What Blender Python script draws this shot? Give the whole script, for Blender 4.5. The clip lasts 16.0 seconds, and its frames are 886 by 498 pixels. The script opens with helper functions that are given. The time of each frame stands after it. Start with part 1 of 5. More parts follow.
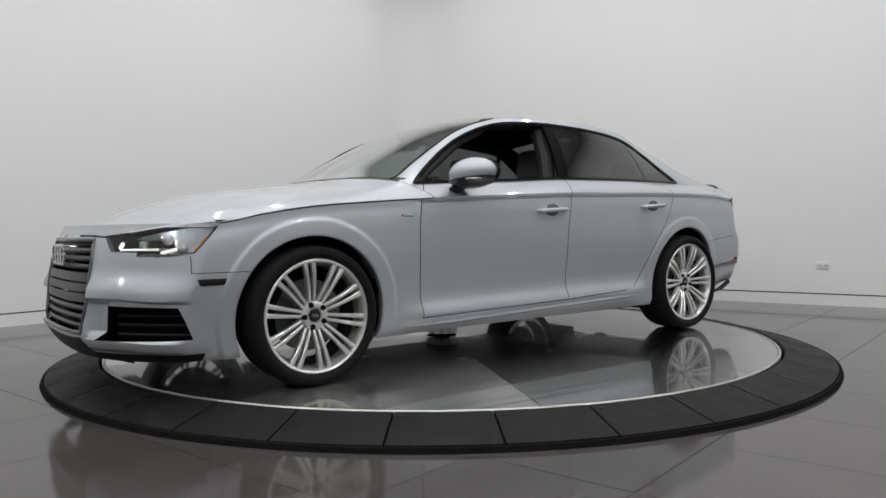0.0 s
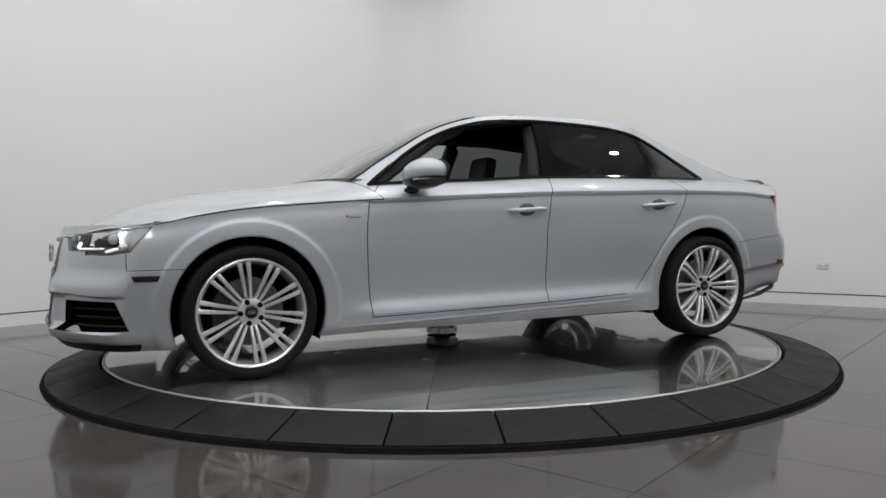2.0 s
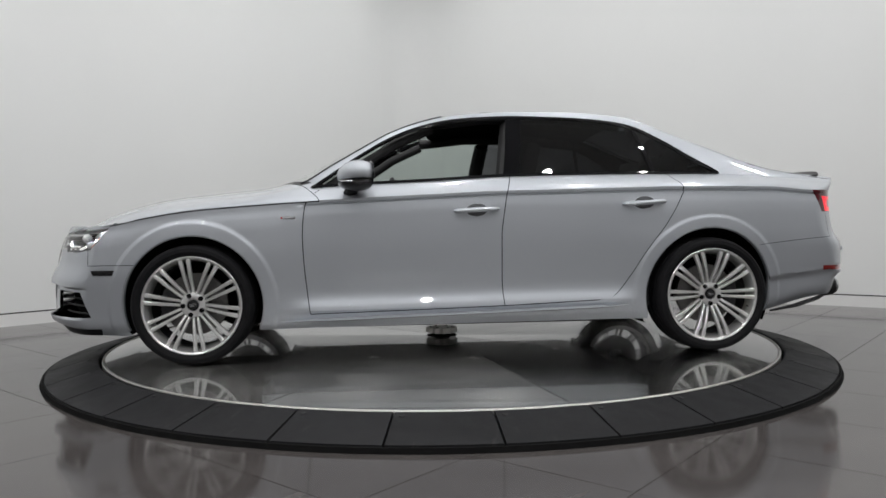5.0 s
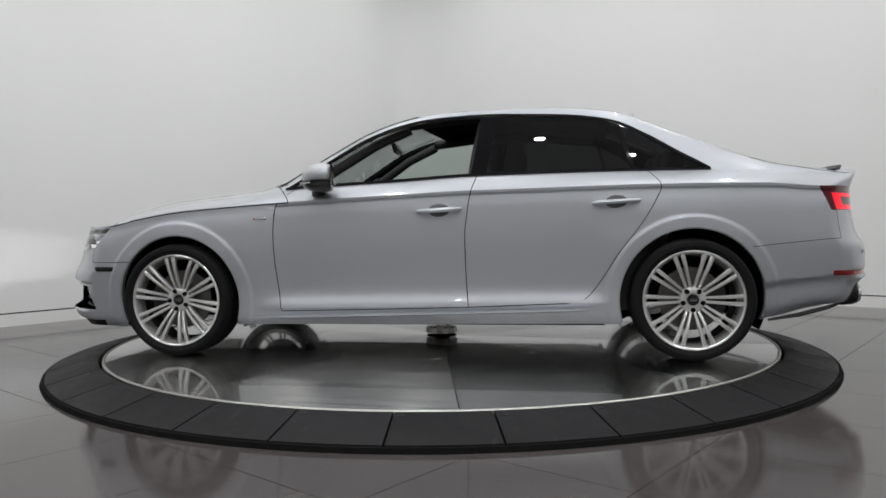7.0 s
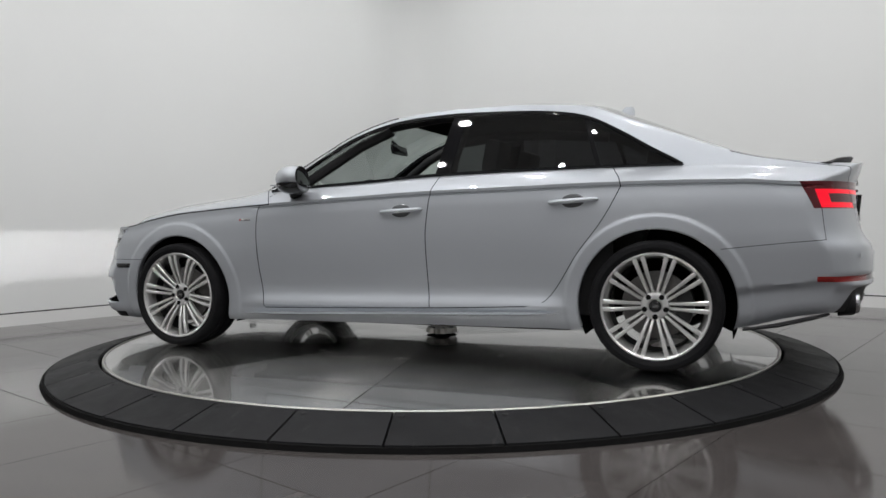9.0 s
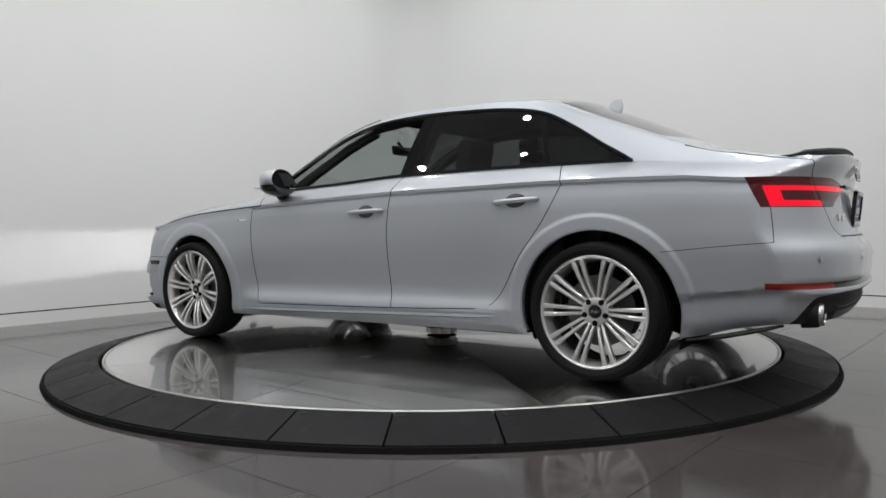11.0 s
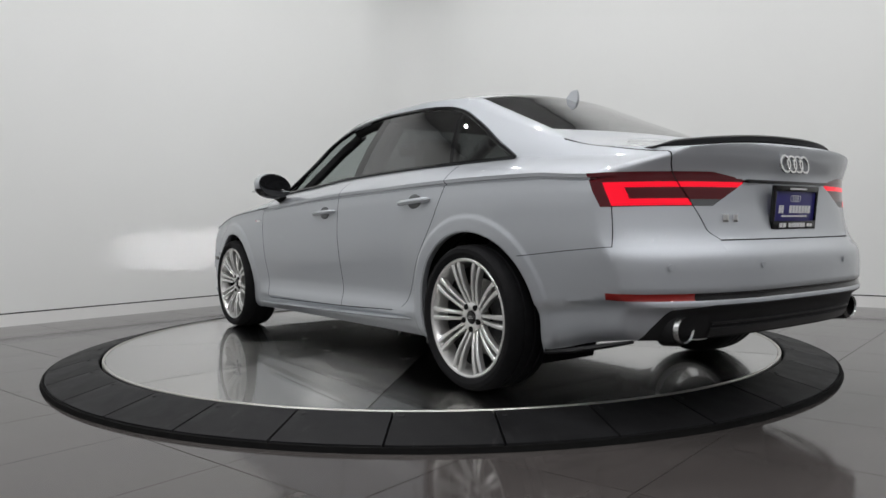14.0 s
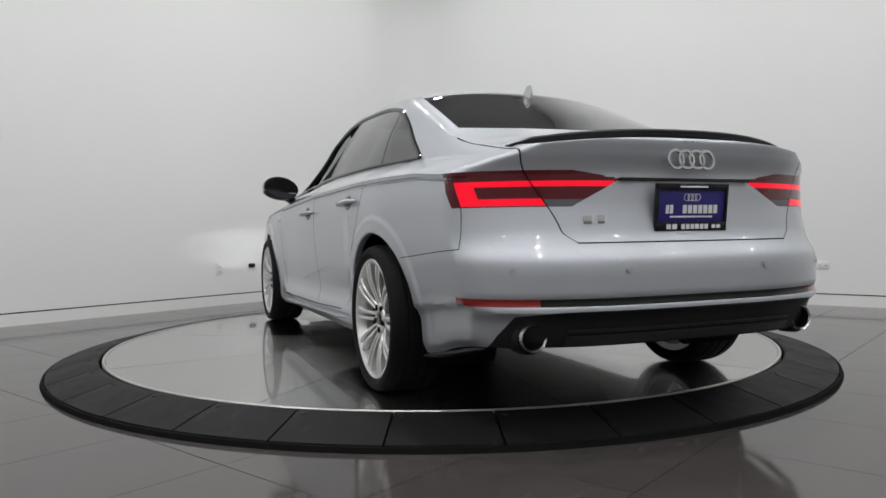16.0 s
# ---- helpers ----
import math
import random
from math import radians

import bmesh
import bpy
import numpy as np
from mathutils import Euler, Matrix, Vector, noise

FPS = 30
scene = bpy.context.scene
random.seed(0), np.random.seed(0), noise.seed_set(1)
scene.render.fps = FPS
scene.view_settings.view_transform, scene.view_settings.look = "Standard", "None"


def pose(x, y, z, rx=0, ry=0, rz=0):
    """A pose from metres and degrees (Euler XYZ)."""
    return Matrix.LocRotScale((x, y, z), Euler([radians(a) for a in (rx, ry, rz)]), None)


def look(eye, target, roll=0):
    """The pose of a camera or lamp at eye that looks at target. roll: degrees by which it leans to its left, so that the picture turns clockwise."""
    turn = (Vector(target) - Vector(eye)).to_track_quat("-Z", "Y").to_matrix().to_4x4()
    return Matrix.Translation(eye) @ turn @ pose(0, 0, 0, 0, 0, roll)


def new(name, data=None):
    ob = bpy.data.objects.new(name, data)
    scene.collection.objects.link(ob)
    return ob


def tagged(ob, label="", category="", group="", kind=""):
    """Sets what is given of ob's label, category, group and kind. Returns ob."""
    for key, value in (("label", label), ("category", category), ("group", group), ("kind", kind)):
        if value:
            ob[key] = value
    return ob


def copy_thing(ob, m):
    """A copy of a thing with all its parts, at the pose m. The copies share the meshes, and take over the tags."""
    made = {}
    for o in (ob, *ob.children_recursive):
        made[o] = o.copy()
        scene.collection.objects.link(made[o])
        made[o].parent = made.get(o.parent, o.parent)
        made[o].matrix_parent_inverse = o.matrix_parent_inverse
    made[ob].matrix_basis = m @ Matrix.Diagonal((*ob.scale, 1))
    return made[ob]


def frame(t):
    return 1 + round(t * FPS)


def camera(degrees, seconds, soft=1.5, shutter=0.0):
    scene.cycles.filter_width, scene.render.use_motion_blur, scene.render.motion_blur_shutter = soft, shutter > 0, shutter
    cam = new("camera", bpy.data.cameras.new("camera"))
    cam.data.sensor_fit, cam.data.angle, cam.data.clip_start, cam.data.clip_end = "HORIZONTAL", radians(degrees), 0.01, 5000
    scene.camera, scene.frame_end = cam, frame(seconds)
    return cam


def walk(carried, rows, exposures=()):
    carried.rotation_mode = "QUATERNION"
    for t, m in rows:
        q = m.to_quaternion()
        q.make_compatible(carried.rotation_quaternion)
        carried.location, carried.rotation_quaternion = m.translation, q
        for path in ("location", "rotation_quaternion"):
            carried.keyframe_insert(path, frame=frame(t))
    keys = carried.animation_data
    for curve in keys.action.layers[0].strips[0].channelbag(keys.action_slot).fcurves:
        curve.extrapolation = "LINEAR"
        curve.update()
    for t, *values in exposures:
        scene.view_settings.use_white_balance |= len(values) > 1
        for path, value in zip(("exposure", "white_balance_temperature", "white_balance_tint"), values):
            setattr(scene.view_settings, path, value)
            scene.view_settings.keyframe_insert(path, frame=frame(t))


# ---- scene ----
ZT = 0.075            # top of the turntable above the floor
cam = camera(62.06, 16.0, soft=1.6)
EYE = Vector((0.0, -4.853, 0.7793))
PITCH, YAW, ROLL = radians(-1.614), radians(0.18), -0.744
AIM = Vector((math.sin(YAW) * math.cos(PITCH), math.cos(YAW) * math.cos(PITCH), math.sin(PITCH)))
STILL = look(EYE, EYE + AIM, ROLL)
walk(cam, [(0.0, STILL), (16.0, STILL)], exposures=[(0.0, 0.0), (16.0, 0.0)])


def heading(t):
    """Degrees by which the turntable stands turned at t seconds."""
    s = (t - 8.0) / 8.0
    return 165.538 - 52.244 * s - 0.829 * s * s - 0.377 * s ** 3


# ---- world and light ----
world = bpy.data.worlds.new("world")
scene.world = world
world.use_nodes = True
world.node_tree.nodes["Background"].inputs[0].default_value = (0.8, 0.9, 1.0, 1)
world.node_tree.nodes["Background"].inputs[1].default_value = 0.05

LAMP_WATTS = 18.4
CEILING = 4.6
CORNER = Vector((-0.35, 5.137, 0))
DIR_L = Vector((-3.328, -3.861, 0)).normalized()
DIR_R = Vector((3.263, -2.477, 0)).normalized()
ROOM = 13.0
LAMP_SPOTS = [(a, b) for a in (1.4, 3.4, 5.4, 7.4, 9.4, 11.4) for b in (1.4, 3.4, 5.4, 7.4, 9.4, 11.4)]


# ---- materials ----
def mat(name, colour, rough=0.5, metal=0.0, noise_scale=0.0, noise_amount=0.0, bump=0.0, bump_scale=200.0,
        coat=0.0, emit=0.0, emit_colour=None, rough_var=0.0, spec=0.5, random_tone=0.0, trans=0.0, ior=1.45,
        streak=None):
    m = bpy.data.materials.new(name)
    m.use_nodes = True
    nt = m.node_tree
    b = nt.nodes["Principled BSDF"]
    b.inputs["Base Color"].default_value = (*colour, 1)
    b.inputs["Roughness"].default_value = rough
    b.inputs["Metallic"].default_value = metal
    b.inputs["Specular IOR Level"].default_value = spec
    b.inputs["Coat Weight"].default_value = coat
    b.inputs["Coat Roughness"].default_value = 0.03
    b.inputs["Transmission Weight"].default_value = trans
    b.inputs["IOR"].default_value = ior
    if emit:
        b.inputs["Emission Color"].default_value = (*(emit_colour or colour), 1)
        b.inputs["Emission Strength"].default_value = emit
    co = nt.nodes.new("ShaderNodeTexCoord")
    src = co.outputs["Object"]
    if streak:
        mp = nt.nodes.new("ShaderNodeMapping")
        mp.inputs["Scale"].default_value = streak
        nt.links.new(src, mp.inputs[0])
        src = mp.outputs[0]
    if noise_amount or rough_var:
        tx = nt.nodes.new("ShaderNodeTexNoise")
        tx.inputs["Scale"].default_value = noise_scale
        tx.inputs["Detail"].default_value = 6
        tx.inputs["Roughness"].default_value = 0.65
        nt.links.new(src, tx.inputs["Vector"])
    if noise_amount:
        mp2 = nt.nodes.new("ShaderNodeMapRange")
        mp2.inputs[1].default_value, mp2.inputs[2].default_value = 0.3, 0.7
        mp2.inputs[3].default_value, mp2.inputs[4].default_value = 1 - noise_amount, 1 + noise_amount
        nt.links.new(tx.outputs["Fac"], mp2.inputs[0])
        val = mp2.outputs[0]
        if random_tone:
            oi = nt.nodes.new("ShaderNodeObjectInfo")
            mr = nt.nodes.new("ShaderNodeMapRange")
            mr.inputs[3].default_value, mr.inputs[4].default_value = 1 - random_tone, 1 + random_tone
            nt.links.new(oi.outputs["Random"], mr.inputs[0])
            mul = nt.nodes.new("ShaderNodeMath")
            mul.operation = "MULTIPLY"
            nt.links.new(val, mul.inputs[0])
            nt.links.new(mr.outputs[0], mul.inputs[1])
            val = mul.outputs[0]
        vm = nt.nodes.new("ShaderNodeVectorMath")
        vm.operation = "SCALE"
        vm.inputs[0].default_value = colour
        nt.links.new(val, vm.inputs["Scale"])
        nt.links.new(vm.outputs[0], b.inputs["Base Color"])
    if rough_var:
        mr2 = nt.nodes.new("ShaderNodeMapRange")
        mr2.inputs[1].default_value, mr2.inputs[2].default_value = 0.3, 0.7
        mr2.inputs[3].default_value, mr2.inputs[4].default_value = max(rough - rough_var, 0.01), rough + rough_var
        nt.links.new(tx.outputs["Fac"], mr2.inputs[0])
        nt.links.new(mr2.outputs[0], b.inputs["Roughness"])
    if bump:
        t2 = nt.nodes.new("ShaderNodeTexNoise")
        t2.inputs["Scale"].default_value = bump_scale
        t2.inputs["Detail"].default_value = 3
        nt.links.new(src, t2.inputs["Vector"])
        bp = nt.nodes.new("ShaderNodeBump")
        bp.inputs["Strength"].default_value = bump
        bp.inputs["Distance"].default_value = 0.002
        nt.links.new(t2.outputs["Fac"], bp.inputs["Height"])
        nt.links.new(bp.outputs[0], b.inputs["Normal"])
    return m


PAINT = mat("silver_paint", (0.476, 0.500, 0.534), 0.47, 0.66, 900, 0.05, 0.04, 1500, coat=1.0)
NEAR_WALL = mat("unseen_wall_grey", (0.42, 0.42, 0.42), 0.6, 0, 0.7, 0.03, 0.03, 60, rough_var=0.05)
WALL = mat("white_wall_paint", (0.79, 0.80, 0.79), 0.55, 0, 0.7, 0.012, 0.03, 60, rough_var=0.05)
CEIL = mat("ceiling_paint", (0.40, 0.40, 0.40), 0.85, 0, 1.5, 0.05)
BASEB = mat("baseboard_paint", (0.80, 0.80, 0.79), 0.4, 0, 3, 0.02)
GAP = mat("dark_joint", (0.03, 0.03, 0.03), 0.9, 0, 30, 0.1)
TILE = mat("grey_polished_tile", (0.062, 0.056, 0.054), 0.09, 0, 2.2, 0.14, 0.012, 90, rough_var=0.035, random_tone=0.05)
GROUT = mat("tile_grout", (0.075, 0.070, 0.067), 0.85, 0, 40, 0.15)
RING = mat("black_ramp_rubber", (0.014, 0.014, 0.015), 0.50, 0, 5, 0.25, 0.25, 350, rough_var=0.10, random_tone=0.12, spec=0.10)
RING_EDGE = mat("black_rubber_edge", (0.008, 0.008, 0.008), 0.8, 0, 20, 0.2, spec=0.04)
STEEL_TRIM = mat("bright_steel_trim", (0.58, 0.57, 0.54), 0.38, 1.0, 20, 0.05)
BLACK = mat("matte_black_plastic", (0.012, 0.012, 0.013), 0.5, 0, 60, 0.15, 0.1, 600, spec=0.3)
PILLAR = mat("black_pillar_film", (0.006, 0.006, 0.007), 0.03, 0, 40, 0.1)
GLOSS = mat("gloss_black_plastic", (0.010, 0.010, 0.011), 0.05, 0, 40, 0.1)
DARK = mat("dark_underside", (0.006, 0.006, 0.006), 0.9, 0, 15, 0.3, spec=0.1)
RUBBER = mat("tyre_rubber", (0.009, 0.009, 0.010), 0.7, 0, 25, 0.2, 0.2, 400, spec=0.15)
ALLOY = mat("silver_alloy", (0.75, 0.75, 0.74), 0.28, 0.78, 30, 0.04, coat=0.5)
BARREL = mat("rim_barrel", (0.05, 0.05, 0.052), 0.5, 0.5, 20, 0.15)
DISC_BRAKE = mat("brake_disc_steel", (0.17, 0.165, 0.16), 0.4, 0.9, 60, 0.1)
CHROME = mat("chrome", (0.82, 0.82, 0.82), 0.08, 1.0)
SATIN = mat("satin_aluminium", (0.62, 0.63, 0.64), 0.25, 1.0, 50, 0.04)
RED_LENS = mat("dark_red_lens", (0.085, 0.004, 0.008), 0.04, 0, coat=0.3)
RED_REFL = mat("red_reflector", (0.22, 0.012, 0.010), 0.12, 0, 250, 0.2, coat=0.6)
RED_LED = mat("lit_red_led", (0.30, 0.0, 0.01), 0.2, 0, emit=0.80, emit_colour=(1.0, 0.003, 0.022))
DRL = mat("lit_white_led", (0.9, 0.9, 0.9), 0.3, 0, emit=0.75, emit_colour=(1.0, 0.98, 0.94))
AMBER = mat("amber_reflector", (0.58, 0.26, 0.12), 0.15, 0, coat=0.8)
LAMP_SILVER = mat("headlamp_reflector", (0.60, 0.61, 0.63), 0.25, 0.25, 25, 0.1)
GRILLE = mat("dark_grille_plastic", (0.022, 0.022, 0.024), 0.32, 0, 40, 0.1)
HOLDER = mat("dark_grey_plate_holder", (0.060, 0.061, 0.064), 0.42, 0, 40, 0.1, 0.05, 500)
LAMP_GREY = mat("headlamp_bezel", (0.13, 0.135, 0.14), 0.25, 0.4, 25, 0.1)
SEAT = mat("grey_leather", (0.05, 0.05, 0.05), 0.5, 0, 40, 0.1, 0.2, 500)
CABIN = mat("dark_cabin_trim", (0.018, 0.018, 0.019), 0.6, 0, 40, 0.1)
PLATE_BLUE = mat("plate_blue", (0.025, 0.022, 0.16), 0.35, 0, 30, 0.05)
WHITE = mat("white_print", (0.75, 0.75, 0.76), 0.5)
RED_BADGE = mat("badge_red", (0.45, 0.02, 0.02), 0.3)
OUTLET = mat("outlet_plastic", (0.74, 0.74, 0.73), 0.35)
LIGHT_ON = mat("lit_downlight", (1, 1, 1), 0.5, emit=30.0, emit_colour=(0.99, 0.995, 1.0))
BEAM = mat("lit_headlamp_source", (1, 1, 1), 0.5, emit=6000.0, emit_colour=(0.95, 0.98, 1.0))


def glass(name, colour, alpha):
    """Thin pane: clear part that lets light through, and a mirror-like surface."""
    m = bpy.data.materials.new(name)
    m.use_nodes = True
    nt = m.node_tree
    for n in list(nt.nodes):
        nt.nodes.remove(n)
    out = nt.nodes.new("ShaderNodeOutputMaterial")
    tr = nt.nodes.new("ShaderNodeBsdfTransparent")
    tr.inputs[0].default_value = (*colour, 1)
    gl = nt.nodes.new("ShaderNodeBsdfGlossy")
    gl.inputs["Roughness"].default_value = 0.015
    gl.inputs["Color"].default_value = (1, 1, 1, 1)
    lw = nt.nodes.new("ShaderNodeLayerWeight")
    lw.inputs["Blend"].default_value = 0.5
    pw = nt.nodes.new("ShaderNodeMath")
    pw.operation, pw.inputs[1].default_value = "POWER", 4.5
    nt.links.new(lw.outputs["Facing"], pw.inputs[0])
    fr = nt.nodes.new("ShaderNodeMath")
    fr.operation, fr.inputs[1].default_value, fr.inputs[2].default_value = "MULTIPLY_ADD", 1 - alpha, alpha
    nt.links.new(pw.outputs[0], fr.inputs[0])
    mx = nt.nodes.new("ShaderNodeMixShader")
    nt.links.new(fr.outputs[0], mx.inputs[0])
    nt.links.new(tr.outputs[0], mx.inputs[1])
    nt.links.new(gl.outputs[0], mx.inputs[2])
    nt.links.new(mx.outputs[0], out.inputs[0])
    return m


CLEAR = glass("clear_glass", (0.50, 0.56, 0.53), 0.05)
WINDSCREEN = glass("windscreen_glass", (0.72, 0.80, 0.77), 0.48)
TINT = glass("tinted_glass", (0.12, 0.125, 0.13), 0.11)
LENS = glass("headlamp_lens", (0.93, 0.94, 0.95), 0.05)


def brushed():
    """Brushed stainless sheet, its grain along the sheet's own u direction."""
    m = mat("brushed_steel", (0.37, 0.365, 0.355), 0.25, 1.0, 3.0, 0.07, rough_var=0.03, random_tone=0.08, coat=0.75)
    nt = m.node_tree
    b = nt.nodes["Principled BSDF"]
    b.inputs["Anisotropic"].default_value = 0.92
    tg = nt.nodes.new("ShaderNodeTangent")
    tg.direction_type = "UV_MAP"
    tg.uv_map = "grain"
    nt.links.new(tg.outputs[0], b.inputs["Tangent"])
    return m


STEEL = brushed()


def scuffed(m, colour, scale, amount):
    """Lays pale scuffs and streaks over a material's base colour."""
    nt = m.node_tree
    b = nt.nodes["Principled BSDF"]
    old = b.inputs["Base Color"].links[0].from_socket
    co = nt.nodes.new("ShaderNodeTexCoord")
    mp = nt.nodes.new("ShaderNodeMapping")
    mp.inputs["Scale"].default_value = (1.0, 3.5, 1.0)
    nz = nt.nodes.new("ShaderNodeTexNoise")
    nz.inputs["Scale"].default_value, nz.inputs["Detail"].default_value, nz.inputs["Roughness"].default_value = scale, 8, 0.7
    oi = nt.nodes.new("ShaderNodeObjectInfo")
    ad = nt.nodes.new("ShaderNodeVectorMath")
    ad.operation = "ADD"
    sc = nt.nodes.new("ShaderNodeMath")
    sc.operation, sc.inputs[1].default_value = "MULTIPLY", 40.0
    nt.links.new(oi.outputs["Random"], sc.inputs[0])
    nt.links.new(co.outputs["Object"], mp.inputs[0])
    nt.links.new(mp.outputs[0], ad.inputs[0])
    nt.links.new(sc.outputs[0], ad.inputs[1])
    nt.links.new(ad.outputs[0], nz.inputs["Vector"])
    mr = nt.nodes.new("ShaderNodeMapRange")
    mr.inputs[1].default_value, mr.inputs[2].default_value = 0.60, 0.74
    mr.inputs[3].default_value, mr.inputs[4].default_value = 0.0, amount
    nt.links.new(nz.outputs["Fac"], mr.inputs[0])
    mx = nt.nodes.new("ShaderNodeMix")
    mx.data_type = "RGBA"
    nt.links.new(mr.outputs[0], mx.inputs[0])
    nt.links.new(old, mx.inputs[6])
    mx.inputs[7].default_value = (*colour, 1)
    nt.links.new(mx.outputs[2], b.inputs["Base Color"])


scuffed(RING, (0.075, 0.074, 0.072), 4.0, 0.5)
scuffed(TILE, (0.13, 0.115, 0.105), 1.3, 0.45)


# ---- mesh helpers ----
def finish(bm, name, material, smooth=True, angle=35):
    me = bpy.data.meshes.new(name)
    bmesh.ops.recalc_face_normals(bm, faces=bm.faces) if len(bm.faces) < 60000 else None
    bm.to_mesh(me)
    bm.free()
    me.materials.append(material)
    if smooth:
        me.polygons.foreach_set("use_smooth", [True] * len(me.polygons))
        me.set_sharp_from_angle(angle=radians(angle))
    return me


def part(name, bm, material, parent, label="", smooth=True, angle=35):
    """Links a bmesh as one mesh object under a thing or a part."""
    ob = new(name, finish(bm, name, material, smooth, angle))
    ob.parent = parent
    if label:
        tagged(ob, label)
    return ob


def thing(name, bm, material, label, category, kind="", group="", smooth=True, angle=35):
    ob = new(name, finish(bm, name, material, smooth, angle))
    return tagged(ob, label, category, group, kind)


def box(bm, lo, hi, m=None, bevel=0.0):
    r = bmesh.ops.create_cube(bm, size=1)
    vs = r["verts"]
    c = [(a + b) / 2 for a, b in zip(lo, hi)]
    s = [b - a for a, b in zip(lo, hi)]
    for v in vs:
        v.co = Vector((v.co.x * s[0] + c[0], v.co.y * s[1] + c[1], v.co.z * s[2] + c[2]))
    if bevel:
        es = list({e for v in vs for e in v.link_edges})
        g = bmesh.ops.bevel(bm, geom=es, offset=bevel, segments=2, affect="EDGES", profile=0.6)
        vs = list({v for f in g["faces"] for v in f.verts} | {v for v in vs if v.is_valid})
    if m is not None:
        bmesh.ops.transform(bm, matrix=m, verts=vs)
    return vs


def lathe(bm, profile, steps, axis="Z", closed=False, start=0.0, sweep=360.0):
    """Turns a profile of (radius, height) pairs round an axis."""
    rings, full = [], abs(sweep - 360) < 1e-6
    n = steps if full else steps + 1
    for i in range(n):
        a = radians(start + sweep * i / steps)
        c, s = math.cos(a), math.sin(a)
        ring = []
        for r, h in profile:
            p = (r * c, r * s, h) if axis == "Z" else (r * c, h, r * s)
            ring.append(bm.verts.new(p))
        rings.append(ring)
    k = len(profile)
    for i in range(steps if full else steps):
        a, b = rings[i], rings[(i + 1) % n]
        for j in range(k if closed else k - 1):
            q = [a[j], a[(j + 1) % k], b[(j + 1) % k], b[j]]
            q = [v for n_, v in enumerate(q) if all((v.co - w.co).length > 1e-7 for w in q[:n_])]
            if len(q) > 2:
                try:
                    bm.faces.new(q)
                except ValueError:
                    pass
    return rings


def curve_at(knots):
    """A smooth curve through (x, value) knots, flat-tangent limited so that it does not overshoot."""
    xs = [k[0] for k in knots]
    ys = [k[1] for k in knots]
    n = len(xs)
    d = [(ys[i + 1] - ys[i]) / (xs[i + 1] - xs[i]) for i in range(n - 1)]
    m = [d[0]] + [0.0 if d[i - 1] * d[i] <= 0 else 2 * d[i - 1] * d[i] / (d[i - 1] + d[i]) for i in range(1, n - 1)] + [d[-1]]

    def at(x):
        if x <= xs[0]:
            return ys[0] + m[0] * (x - xs[0])
        if x >= xs[-1]:
            return ys[-1] + m[-1] * (x - xs[-1])
        i = max(j for j in range(n - 1) if xs[j] <= x)
        h = xs[i + 1] - xs[i]
        t = (x - xs[i]) / h
        return (ys[i] * (1 + 2 * t) * (1 - t) ** 2 + h * m[i] * t * (1 - t) ** 2
                + ys[i + 1] * t * t * (3 - 2 * t) + h * m[i + 1] * t * t * (t - 1))
    return at


def tube(bm, pts, radius, sides=8, squash=1.0, ends=True):
    """A bar along a line of points; squash flattens it in z."""
    pts = [Vector(p) for p in pts]
    loops = []
    for i, p in enumerate(pts):
        d = (pts[min(i + 1, len(pts) - 1)] - pts[max(i - 1, 0)]).normalized()
        up = Vector((0, 0, 1)) if abs(d.z) < 0.95 else Vector((1, 0, 0))
        a = d.cross(up).normalized()
        b = a.cross(d).normalized()
        r = radius[i] if isinstance(radius, (list, tuple)) else radius
        loops.append([bm.verts.new(p + a * (math.cos(2 * math.pi * k / sides) * r) + b * (math.sin(2 * math.pi * k / sides) * r * squash)) for k in range(sides)])
    for a, b in zip(loops, loops[1:]):
        for k in range(sides):
            bm.faces.new((a[k], a[(k + 1) % sides], b[(k + 1) % sides], b[k]))
    if ends:
        bm.faces.new(loops[0][::-1])
        bm.faces.new(loops[-1])


# ---- the room ----
def prism(bm, pts, z0, z1):
    lo = [bm.verts.new((p[0], p[1], z0)) for p in pts]
    hi = [bm.verts.new((p[0], p[1], z1)) for p in pts]
    n = len(pts)
    bm.faces.new(lo[::-1])
    bm.faces.new(hi)
    for i in range(n):
        bm.faces.new((lo[i], lo[(i + 1) % n], hi[(i + 1) % n], hi[i]))


def room_at(a, b, z=0.0):
    return CORNER + DIR_L * a + DIR_R * b + Vector((0, 0, z))


OUT_L = Vector((DIR_L.y, -DIR_L.x, 0))   # away from the room, behind the wall along DIR_L
OUT_L = OUT_L if OUT_L.dot(DIR_R) < 0 else -OUT_L
OUT_R = Vector((DIR_R.y, -DIR_R.x, 0))
OUT_R = OUT_R if OUT_R.dot(DIR_L) < 0 else -OUT_R
COVE = 0.6


